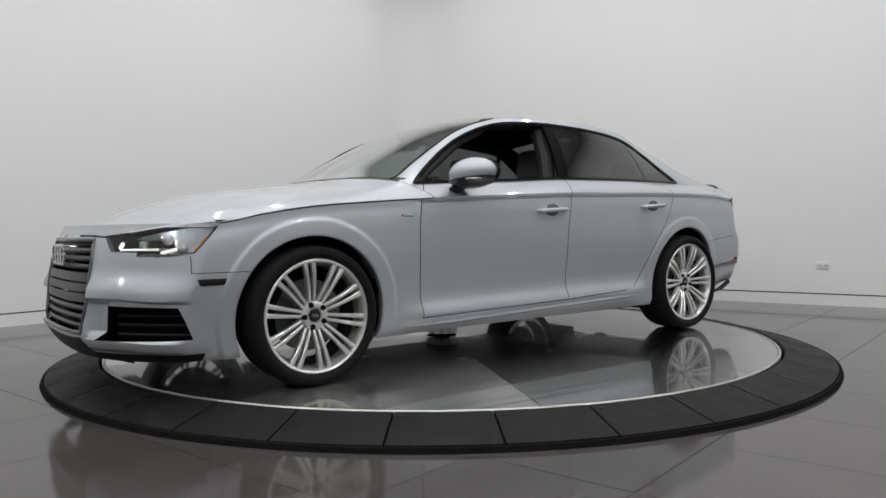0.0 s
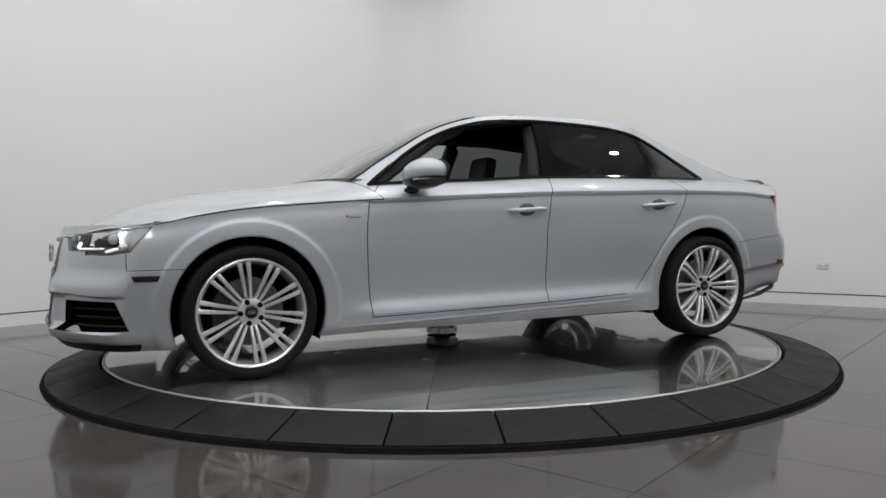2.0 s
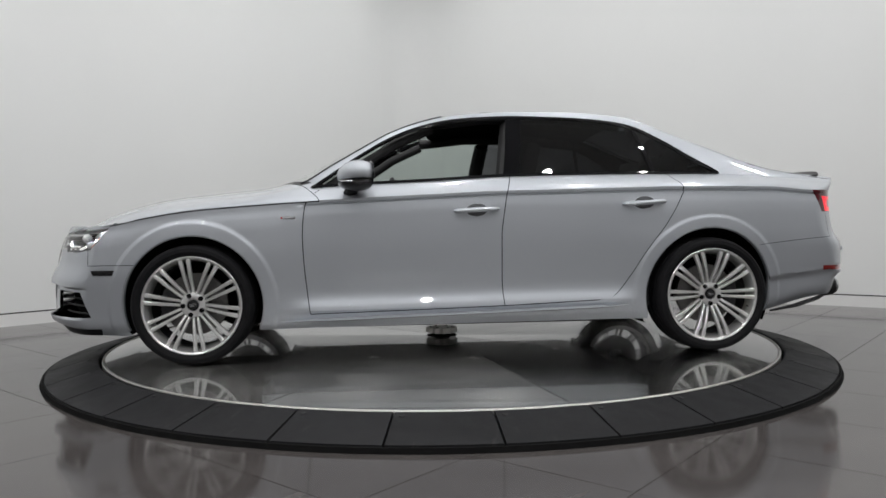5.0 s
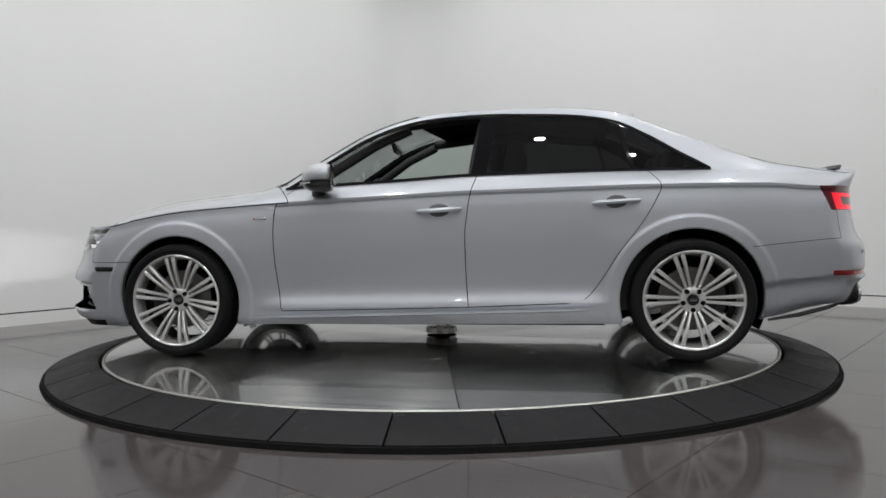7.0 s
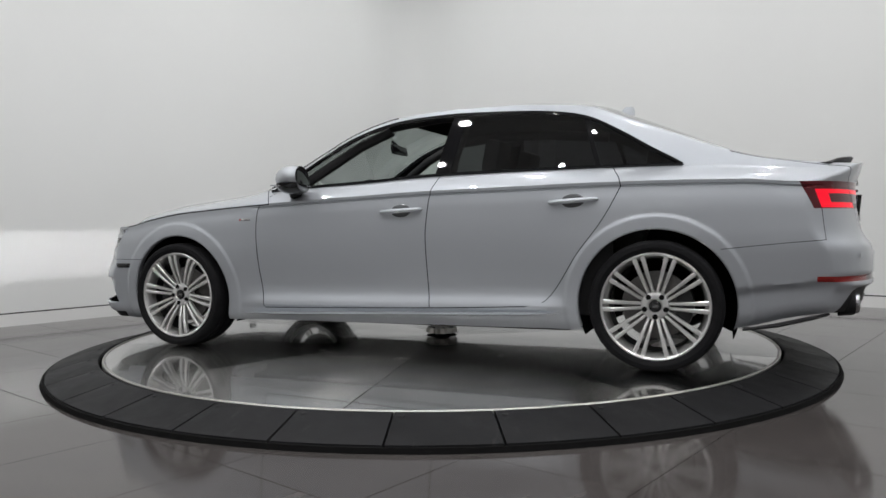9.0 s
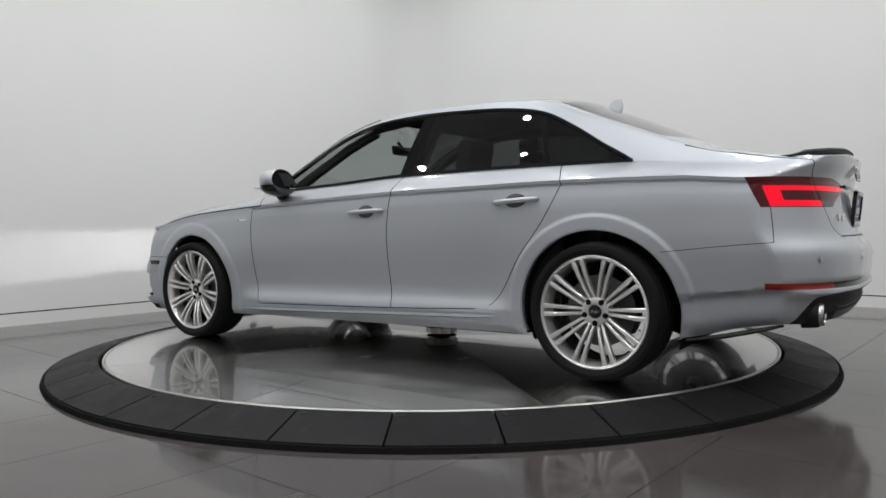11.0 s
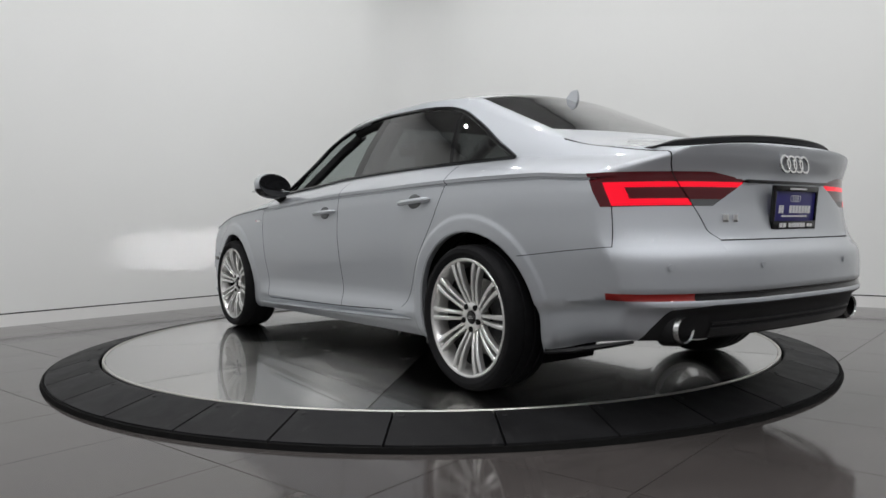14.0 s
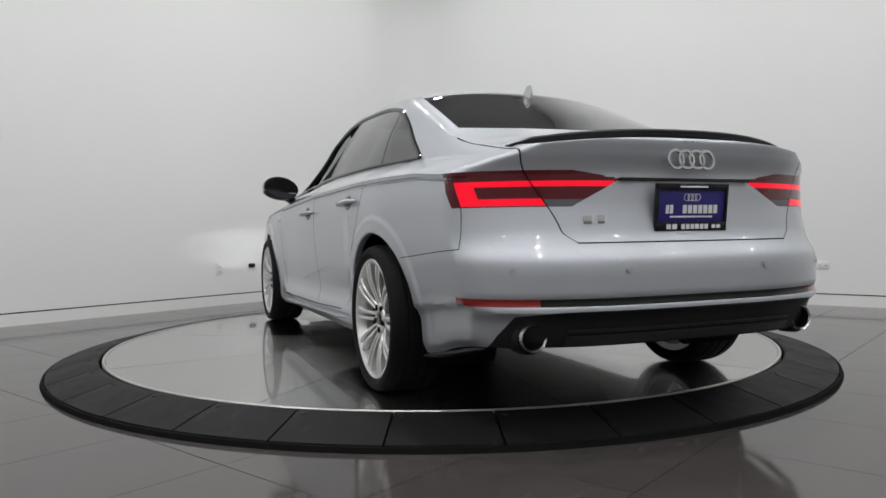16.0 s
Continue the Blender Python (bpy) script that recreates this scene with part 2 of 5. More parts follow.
def room():
    # the two walls in view meet in a rounded corner
    def wall(name, a, b, out, z0=0.115, material=WALL, label="smooth white painted studio wall"):
        bm = bmesh.new()
        prism(bm, [a, b, b + out * 0.2, a + out * 0.2], z0, CEILING)
        return thing(name, bm, material, label, "wall", "structure", smooth=False)
    wall("wall_left", room_at(COVE, 0), room_at(ROOM, 0), OUT_L)
    wall("wall_right", room_at(0, COVE), room_at(0, ROOM), OUT_R)
    # Unseen near walls, added to close the room; grey darkens what the car reflects.
    wall("wall_near_left", room_at(ROOM, -0.2), room_at(ROOM, ROOM + 0.2), DIR_L, 0.0, NEAR_WALL, "unseen near wall, grey to darken the car's reflections")
    wall("wall_near_right", room_at(-0.2, ROOM), room_at(ROOM, ROOM), DIR_R, 0.0, NEAR_WALL, "unseen near wall, grey to darken the car's reflections")
    p0, p1 = room_at(COVE, 0), room_at(0, COVE)

    def arc(off):
        pts = []
        for i in range(13):
            t = i / 12
            q = (1 - t) ** 2 * p0 + 2 * t * (1 - t) * CORNER + t * t * p1
            d = (2 * (1 - t) * (CORNER - p0) + 2 * t * (p1 - CORNER)).normalized()
            nrm = Vector((d.y, -d.x, 0))
            nrm = nrm if nrm.dot(OUT_L + OUT_R) > 0 else -nrm
            pts.append(q + nrm * off)
        return pts

    def corner(name, off0, off1, z0, z1, material, label, category):
        bm = bmesh.new()
        prism(bm, arc(off0) + arc(off1)[::-1], z0, z1)
        return thing(name, bm, material, label, category, "structure", angle=20)
    corner("wall_corner", 0, 0.2, 0.115, CEILING, WALL, "rounded white corner between two studio walls", "wall")
    # baseboard, under a dark reveal
    for name, a, b, out in (("baseboard_left", room_at(COVE, 0), room_at(ROOM, 0), OUT_L), ("baseboard_right", room_at(0, COVE), room_at(0, ROOM), OUT_R)):
        bm = bmesh.new()
        prism(bm, [a, b, b + out * 0.2, a + out * 0.2], 0.0, 0.103)
        thing(name, bm, BASEB, "white flush baseboard under a dark reveal", "baseboard", "structure", smooth=False)
        bm = bmesh.new()
        prism(bm, [a + out * 0.012, b + out * 0.012, b + out * 0.19, a + out * 0.19], 0.103, 0.115)
        thing("trim_" + name.split("_")[1], bm, GAP, "dark shadow gap above the baseboard", "trim", "structure", smooth=False)
    corner("baseboard_corner", 0, 0.2, 0.0, 0.103, BASEB, "white flush baseboard round the corner", "baseboard")
    corner("trim_corner", 0.012, 0.19, 0.103, 0.115, GAP, "dark shadow gap above the baseboard", "trim")
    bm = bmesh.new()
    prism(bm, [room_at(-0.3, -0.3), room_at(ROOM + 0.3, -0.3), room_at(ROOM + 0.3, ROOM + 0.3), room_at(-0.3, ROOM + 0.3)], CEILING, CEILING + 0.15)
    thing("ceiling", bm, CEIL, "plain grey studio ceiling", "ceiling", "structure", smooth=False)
    bm = bmesh.new()
    prism(bm, [room_at(-0.3, -0.3), room_at(ROOM + 0.3, -0.3), room_at(ROOM + 0.3, ROOM + 0.3), room_at(-0.3, ROOM + 0.3)], -0.2, -0.003)
    return thing("floor", bm, GROUT, "grey polished floor of large square tiles", "floor", "structure", smooth=False)


def downlights():
    first = None
    for a, b in LAMP_SPOTS:
        p = room_at(a, b, CEILING)
        if first is None:
            first = tagged(new("downlight"), "round white ceiling downlight, lit", "ceiling light", "ceiling downlights")
            bm = bmesh.new()
            lathe(bm, [(0.075, 0.0), (0.105, 0.0), (0.105, -0.014), (0.092, -0.020), (0.075, -0.010)], 32, closed=True)
            part("rim", bm, OUTLET, first)
            bm = bmesh.new()
            lathe(bm, [(0.0, -0.008), (0.0745, -0.008)], 32)
            part("diffuser", bm, LIGHT_ON, first, "glowing white diffuser", smooth=False)
            first.matrix_basis = pose(*p)
        else:
            copy_thing(first, pose(*p))
        la = bpy.data.lights.new("downlight_beam", "AREA")
        la.shape, la.size, la.energy, la.color = "DISK", 0.15, LAMP_WATTS, (1.0, 0.995, 1.0)
        lamp = new("downlight_beam", la)
        lamp.matrix_world = pose(p.x, p.y, p.z - 0.04)


TILE_SIZE, TILE_TURN = 0.596, 50.0
TILE_OFF = (-0.5375, 0.205)     # where two joints cross, along and across the tile rows


def tiles(floor):
    """Square tiles with thin recessed joints; those far from the turntable are one joined mesh."""
    u = Vector((math.cos(radians(TILE_TURN)), math.sin(radians(TILE_TURN)), 0))
    v = Vector((-u.y, u.x, 0))
    h = TILE_SIZE / 2 - 0.0018
    bm = bmesh.new()
    box(bm, (-h, -h, -0.0028), (h, h, 0.0))
    shared = finish(bm, "tile", TILE, smooth=False)
    far = bmesh.new()
    inward_l, inward_r = -OUT_L, -OUT_R
    for i in range(-24, 25):
        for j in range(-24, 25):
            c = u * (TILE_OFF[0] + (i + 0.5) * TILE_SIZE) + v * (TILE_OFF[1] + (j + 0.5) * TILE_SIZE)
            if c.length < 1.75:
                continue
            if (c - CORNER).dot(inward_l) < -0.25 or (c - CORNER).dot(inward_r) < -0.25:
                continue
            if (c - CORNER).length > 17:
                continue
            if abs(c.x) < 4.3 and -4.0 < c.y < 5.4:
                ob = new("tile", shared)
                ob.parent = floor
                ob.matrix_basis = pose(c.x, c.y, 0, 0, 0, TILE_TURN)
            else:
                box(far, (-h, -h, -0.0028), (h, h, 0.0), pose(c.x, c.y, 0, 0, 0, TILE_TURN))
    ob = part("far_tiles", far, TILE, floor, smooth=False)
    tagged(ob, kind="stuff")


def outlet(name, at, out, w, h, label, holes):
    """A wall plate with two sockets, its face turned into the room."""
    turn = math.degrees(math.atan2(-out.y, -out.x)) + 90
    ob = tagged(new(name), label, "power outlet")
    ob.matrix_basis = pose(at.x, at.y, at.z, 0, 0, turn)
    bm = bmesh.new()
    box(bm, (-w / 2, -0.006, -h / 2), (w / 2, 0.004, h / 2), bevel=0.003)
    part("cover_plate", bm, OUTLET, ob)
    for k in holes:
        bm = bmesh.new()
        box(bm, (k[0] - 0.014, -0.009, k[1] - 0.012), (k[0] + 0.014, -0.005, k[1] + 0.012), bevel=0.004)
        s = part("socket", bm, OUTLET, ob)
        for dx in (-0.006, 0.006):
            bm = bmesh.new()
            box(bm, (k[0] + dx - 0.0018, -0.0097, k[1] - 0.005), (k[0] + dx + 0.0018, -0.0085, k[1] + 0.006))
            part("slot", bm, DARK, s, smooth=False)


# ---- turntable ----
R_DISC = 2.04


def turntable():
    ring = tagged(new("ramp_ring"), "black rubber ramp ring of wedge segments round the turntable", "ramp")
    n = 34
    step = 360 / n
    prof = [(2.056, 0.0), (2.056, 0.072), (2.062, 0.079), (2.085, 0.079), (2.315, 0.026), (2.318, 0.0)]
    bm = bmesh.new()
    lathe(bm, prof, 5, closed=True, start=0.12, sweep=step - 0.24)
    bm.faces.new([v for v in bm.verts if abs(math.degrees(math.atan2(v.co.y, v.co.x)) - 0.12) < 0.02][::-1])
    bm.faces.new([v for v in bm.verts if abs(math.degrees(math.atan2(v.co.y, v.co.x)) - step + 0.12) < 0.02])
    seg = finish(bm, "ramp_segment", RING, angle=25)
    bm = bmesh.new()
    lathe(bm, [(0.0, 0.003), (0.009, 0.003), (0.012, 0.0)], 10)
    bolt = finish(bm, "bolt", BLACK)
    for i in range(n):
        a = -95.2 + step * i
        ob = new("ramp_segment", seg)
        ob.parent = ring
        ob.matrix_basis = pose(0, 0, 0, 0, 0, a)
        b = new("bolt", bolt)
        b.parent = ob
        b.matrix_basis = pose(2.105 * math.cos(radians(1.0)), 2.105 * math.sin(radians(1.0)), 0.0745, 0, 13, 0)
    bm = bmesh.new()
    lathe(bm, [(2.318, 0.0), (2.319, 0.020), (2.330, 0.020), (2.338, 0.0)], 132, closed=True)
    part("outer_edge", bm, RING_EDGE, ring, "black rubber edging strip")
    bm = bmesh.new()
    lathe(bm, [(2.0561, 0.0), (2.0561, 0.06), (2.317, 0.0)], 132)
    part("ring_base", bm, RING_EDGE, ring)

    disc = tagged(new("turntable"), "round brushed steel turntable disc under the car", "turntable")
    bm = bmesh.new()
    lathe(bm, [(0.0, -0.06), (2.03, -0.06), (2.03, -0.004), (0.0, -0.004)], 132)
    part("disc_base", bm, DARK, disc)
    bm = bmesh.new()
    rim = lathe(bm, [(2.026, -0.05), (2.026, 0.002), (2.029, 0.004), (2.038, 0.004), (2.041, 0.0), (2.041, -0.05)], 180)
    part("disc_trim", bm, STEEL_TRIM, disc, "bright steel edge trim")
    bm = bmesh.new()
    prof = [(0.13, 0.0), (2.024, 0.0)]
    grain = bm.loops.layers.uv.new("grain")
    cols = 12
    lo = [bm.verts.new((0.1 * math.cos(radians(0.07 + 35.86 * i / cols)), 0.1 * math.sin(radians(0.07 + 35.86 * i / cols)), 0)) for i in range(cols + 1)]
    hi = [bm.verts.new((2.024 * math.cos(radians(0.07 + 35.86 * i / cols)), 2.024 * math.sin(radians(0.07 + 35.86 * i / cols)), 0)) for i in range(cols + 1)]
    for i in range(cols):
        f = bm.faces.new((lo[i], hi[i], hi[i + 1], lo[i + 1]))
    g = bmesh.ops.extrude_face_region(bm, geom=list(bm.faces))
    for v in g["geom"]:
        if isinstance(v, bmesh.types.BMVert):
            v.co.z -= 0.0035
    ca, sa = math.cos(radians(43)), math.sin(radians(43))
    for f in bm.faces:
        for lp in f.loops:
            lp[grain].uv = (lp.vert.co.x * ca + lp.vert.co.y * sa, -lp.vert.co.x * sa + lp.vert.co.y * ca)
    sheet = finish(bm, "steel_sheet", STEEL, smooth=False)
    for i in range(10):
        ob = new("steel_sheet", sheet)
        ob.parent = disc
        ob.matrix_basis = pose(0, 0, 0, 0, 0, 27.8 + 36 * i)
    # hub plate at the middle, with a scalloped edge
    bm = bmesh.new()
    lo, hi = [], []
    for i in range(72):
        a = 2 * math.pi * i / 72
        r = 0.098 + 0.007 * math.cos(12 * a)
        lo.append(bm.verts.new((r * math.cos(a), r * math.sin(a), 0.020)))
        hi.append(bm.verts.new(((r - 0.003) * math.cos(a), (r - 0.003) * math.sin(a), 0.054)))
    bm.faces.new(hi)
    for i in range(72):
        bm.faces.new((lo[i], lo[(i + 1) % 72], hi[(i + 1) % 72], hi[i]))
    bm.faces.new(lo[::-1])
    hub = part("hub_plate", bm, STEEL_TRIM, disc, "scalloped steel hub plate")
    bm = bmesh.new()
    lathe(bm, [(0.05, 0.0), (0.05, 0.021)], 28)
    part("hub_neck", bm, DARK, hub)
    for i in range(6):
        a = 2 * math.pi * i / 6
        bm = bmesh.new()
        lathe(bm, [(0.0, 0.003), (0.008, 0.003), (0.011, 0.0)], 10)
        b = part("bolt", bm, DARK, hub)
        b.matrix_basis = pose(0.070 * math.cos(a), 0.070 * math.sin(a), 0.054)
    return disc


# ---- the car: x forward, y to its left, z up from the tyres' contact ----
AXLE, WHEEL_Z, TYRE_R = 1.41, 0.317, 0.317
z_crease = curve_at([(-2.40, 0.885), (-1.946, 0.906), (-1.26, 0.909), (-0.61, 0.899), (-0.26, 0.893), (0.15, 0.877), (0.63, 0.856),
                     (0.95, 0.839), (1.29, 0.816), (1.50, 0.801), (1.70, 0.786), (1.90, 0.769), (2.10, 0.751), (2.20, 0.741), (2.30, 0.728)])
y_crease = curve_at([(-2.41, 0.815), (-2.20, 0.830), (-1.9, 0.848), (-1.4, 0.882), (-0.6, 0.888), (0.3, 0.888), (0.9, 0.884), (1.4, 0.876), (1.7, 0.863), (1.9, 0.853), (2.1, 0.848), (2.30, 0.835)])
z_belt = curve_at([(-2.40, 0.958), (-1.9, 0.985), (-1.46, 1.000), (-0.92, 0.998), (-0.28, 0.988), (0.17, 0.964), (0.52, 0.949), (0.79, 0.932), (1.1, 0.890), (1.5, 0.848), (1.9, 0.803), (2.1, 0.764), (2.30, 0.724)])
y_belt = curve_at([(-2.40, 0.66), (-1.95, 0.685), (-1.5, 0.715), (-0.9, 0.780), (-0.3, 0.798), (0.3, 0.792), (0.8, 0.778), (1.2, 0.770), (1.7, 0.770), (2.0, 0.77), (2.30, 0.77)])
z_rail = curve_at([(-2.40, 0.985), (-2.0, 1.020), (-1.72, 1.086), (-1.5, 1.163), (-1.375, 1.210), (-1.23, 1.268), (-1.05, 1.336), (-0.925, 1.356), (-0.62, 1.374), (-0.335, 1.374), (-0.14, 1.366),
                   (0.02, 1.350), (0.18, 1.314), (0.35, 1.252), (0.52, 1.158), (0.70, 1.050), (0.86, 0.955), (1.0, 0.925), (1.4, 0.884), (1.6, 0.868), (1.8, 0.834), (1.97, 0.795), (2.1, 0.756), (2.2, 0.728), (2.30, 0.700)])
y_rail = curve_at([(-2.40, 0.60), (-2.0, 0.635), (-1.7, 0.630), (-1.3, 0.595), (-0.9, 0.575), (-0.4, 0.575), (0.0, 0.572), (0.4, 0.600), (0.7, 0.655), (0.9, 0.690), (1.2, 0.66), (1.7, 0.62), (2.0, 0.60), (2.30, 0.60)])
z_top = curve_at([(-2.40, 1.012), (-2.2, 1.020), (-2.0, 1.050), (-1.85, 1.078), (-1.73, 1.127), (-1.42, 1.260), (-1.26, 1.328), (-1.10, 1.390), (-0.94, 1.414), (-0.65, 1.430), (-0.35, 1.428), (-0.11, 1.412), (0.06, 1.388),
                  (0.234, 1.340), (0.42, 1.268), (0.60, 1.186), (0.78, 1.095), (0.97, 0.998), (1.06, 0.972), (1.3, 0.945), (1.65, 0.905), (1.8, 0.872), (1.97, 0.820), (2.1, 0.778), (2.2, 0.743), (2.30, 0.700)])
z_bottom = curve_at([(-2.40, 0.290), (-2.2, 0.262), (-2.0, 0.232), (-1.78, 0.204), (-1.0, 0.185), (0.0, 0.180), (1.0, 0.175), (1.8, 0.165), (2.0, 0.155), (2.30, 0.160)])
z_glass_top = curve_at([(-1.53, 1.006), (-1.492, 1.030), (-1.375, 1.097), (-1.226, 1.190), (-1.046, 1.280), (-0.925, 1.308), (-0.772, 1.325), (-0.617, 1.333), (-0.335, 1.341), (-0.143, 1.335), (0.018, 1.321), (0.182, 1.285), (0.348, 1.222), (0.516, 1.126), (0.66, 1.027), (0.80, 0.925)])
# side section: share of the height up to the crease, and offset from the crease's half width
side_door = curve_at([(0.0, -0.075), (0.035, -0.058), (0.060, -0.042), (0.085, -0.036), (0.110, -0.032), (0.135, -0.011), (0.145, -0.011), (0.25, -0.030), (0.285, -0.031), (0.36, -0.025), (0.5, -0.010), (0.66, 0.001), (0.80, 0.005), (0.90, 0.006), (0.960, 0.003), (1.0, 0.002)])
side_end = curve_at([(0.0, -0.055), (0.05, -0.030), (0.10, -0.022), (0.14, -0.020), (0.26, -0.013), (0.40, -0.002), (0.55, 0.009), (0.66, 0.013), (0.80, 0.013), (0.90, 0.009), (0.960, 0.003), (1.0, 0.002)])
# how far the ends lean back at each height
lean_rear = curve_at([(0.15, 0.16), (0.24, 0.115), (0.32, 0.060), (0.395, 0.032), (0.418, 0.001), (0.43, 0.0), (0.437, 0.007), (0.463, 0.007), (0.470, 0.0), (0.54, 0.0), (0.585, 0.004), (0.605, 0.012), (0.63, 0.031), (0.66, 0.047), (0.70, 0.060), (0.80, 0.077), (0.88, 0.081), (0.96, 0.058), (1.0, 0.050), (1.03, 0.080)])
lean_front = curve_at([(0.12, 0.10), (0.20, 0.03), (0.26, 0.0), (0.42, 0.006), (0.55, 0.025), (0.66, 0.055), (0.72, 0.085), (0.80, 0.11)])


def blend(a, b, x):
    t = min(max((x - a) / (b - a), 0.0), 1.0)
    return t * t * (3 - 2 * t)


def arch_dist(x, z, at):
    return math.hypot(x - at, z - WHEEL_Z)


N_SIDE, N_GLASS, N_TOP = 46, 12, 16
SIDE_STEPS = [0.94 * i / 40 for i in range(41)] + [0.96, 0.974, 0.982, 0.990, 0.995, 1.0]


def side_y(x, t, z, yc):
    """Half width of the side at a share t of the height up to the crease."""
    k = blend(0.72, 1.02, x) if x > 0 else blend(-0.86, -1.06, x)
    y = yc + side_door(t) * (1 - k) + side_end(t) * k
    # a sharp groove runs under the shoulder line, back from the front door
    y -= 0.012 * blend(0.974, 0.982, t) * blend(0.995, 0.990, t) * blend(0.86, 0.80, x)
    # the rear bumper folds in below its lower edge
    return y - 0.022 * blend(0.262, 0.225, t) * blend(-1.62, -1.76, x)


def flare(x, z):
    """How far the wings stand out round the wheel openings."""
    return sum(0.0065 * blend(0.449, 0.426, arch_dist(x, z, at)) for at in (AXLE, -AXLE))


def nose_fold(p):
    """How far the brow over the side intake and the ledge under it stand out of the front bumper."""
    out = blend(0.445, 0.485, p.y) * blend(1.86, 2.02, p.x)
    z = p.z - 0.014 * blend(0.78, 0.62, p.y)
    brow = 0.032 * blend(0.56, 0.436, z) ** 1.4 * blend(0.404, 0.418, z)
    ledge = 0.032 * blend(0.262, 0.244, z) * blend(0.188, 0.205, z)
    frame = -0.018 * blend(0.262, 0.275, z) * blend(0.404, 0.395, z) * blend(0.58, 0.55, p.y)
    return (brow + ledge + frame) * out


def surface_y(x, z):
    """Half width of the finished body at a place of its side."""
    xs = x
    for _ in range(8):
        zb, zc = z_bottom(xs), z_crease(xs)
        y = side_y(xs, min(max((z - zb) / (zc - zb), 0), 1), z, y_crease(xs))
        xs += x - placed(xs, y, z).x
        xs = min(max(xs, -2.41), 2.30)
    return y + flare(x, z)


def section(x):
    """Half a cross section, from the sill up to the middle of the top."""
    zb, zc, yc = z_bottom(x), z_crease(x), y_crease(x)
    pts = []
    for i in range(N_SIDE + 1):
        t = SIDE_STEPS[i]
        z = zb + (zc - zb) * t
        pts.append((side_y(x, t, z, yc), z))
    belt, rail = (y_belt(x), z_belt(x)), (y_rail(x), z_rail(x))
    p = (yc + 0.004, zc + 0.010)
    pts.append(p)
    for i in range(1, 6):
        t = i / 5
        pts.append((p[0] + (belt[0] - p[0]) * (t ** 1.25), p[1] + (belt[1] - p[1]) * t))
    for i in range(1, N_GLASS + 1):
        t = i / N_GLASS
        bow = 0.018 * math.sin(math.pi * t) * min(1, (rail[1] - belt[1]) / 0.3)
        pts.append((belt[0] + (rail[0] - belt[0]) * t + bow, belt[1] + (rail[1] - belt[1]) * t))
    zt = max(z_top(x), rail[1] + 0.004)
    for i in range(1, N_TOP + 1):
        t = i / N_TOP
        pts.append((rail[0] * (1 - t), rail[1] + (zt - rail[1]) * (1 - (1 - t) ** 2.3)))
    return pts


def placed(x, y, z, far=0.0):
    """Bends the section so that nose and tail are rounded in plan."""
    if x > 0:
        w = blend(1.25, 2.30, x)
        return Vector((x - 0.36 * w * (abs(y) / 0.85) ** 3.2 - blend(1.9, 2.3, x) * lean_front(z) + far, y, z))
    w = blend(-1.35, -2.41, x)
    return Vector((x + 0.20 * w * (abs(y) / 0.80) ** 3.4 + 0.04 * w * (abs(y) / 0.83) ** 10 + blend(-1.95, -2.41, x) * lean_rear(z) - far, y, z))


def body_half():
    bm = bmesh.new()
    xs = [-2.41 + (2.30 + 2.41) * i / 210 for i in range(211)]
    rows = []

    def ring(x, scale, far):
        base = section(x)
        # rounded corner: the section draws in a little near its ends
        return [bm.verts.new(placed(x, y * scale, z, far)) for y, z in base]
    for s in (0.0, 0.06, 0.25, 0.42, 0.56, 0.68, 0.78, 0.86, 0.92):
        rows.append(ring(-2.41, s, 0.018))
    for s, f in ((0.955, 0.017), (0.975, 0.013), (0.99, 0.006)):
        rows.append(ring(-2.41, s, f))
    for x in xs:
        rows.append(ring(x, 1.0, 0.0))
    for s, f in ((0.99, 0.006), (0.975, 0.013), (0.955, 0.017)):
        rows.append(ring(2.30, s, f))
    for s in (0.92, 0.86, 0.78, 0.68, 0.56, 0.42, 0.25, 0.06, 0.0):
        rows.append(ring(2.30, s, 0.018))
    for a, b in zip(rows, rows[1:]):
        for k in range(len(a) - 1):
            bm.faces.new((a[k], a[k + 1], b[k + 1], b[k]))
    bmesh.ops.remove_doubles(bm, verts=bm.verts, dist=1e-5)
    return bm


def cut(bm, fn, where=None):
    """Splits the faces along the line on which fn is zero."""
    val = {v: fn(v.co) for v in bm.verts}
    on = {v for v, d in val.items() if abs(d) < 1e-5}
    for e in list(bm.edges):
        a, b = e.verts
        va, vb = val[a], val[b]
        if va * vb < 0 and a not in on and b not in on:
            if where and not (where(a.co) or where(b.co)):
                continue
            _, nv = bmesh.utils.edge_split(e, a, va / (va - vb))
            on.add(nv)
    for f in list(bm.faces):
        hit = [v for v in f.verts if v in on]
        if len(hit) < 2:
            continue
        done = False
        for i in range(len(hit)):
            for j in range(i + 1, len(hit)):
                if not done and not any(hit[j] in e.verts for e in hit[i].link_edges if e in f.edges):
                    try:
                        bmesh.utils.face_split(f, hit[i], hit[j])
                        done = True
                    except ValueError:
                        pass


x_door_front = curve_at([(0.15, 0.785), (0.255, 0.801), (0.355, 0.815), (0.543, 0.831), (0.667, 0.835), (0.823, 0.822), (0.869, 0.798), (0.924, 0.745), (0.96, 0.70)])
x_door_mid = curve_at([(0.15, -0.255), (0.278, -0.245), (0.414, -0.234), (0.656, -0.231), (0.776, -0.244), (0.895, -0.264), (0.978, -0.289), (1.35, -0.345)])
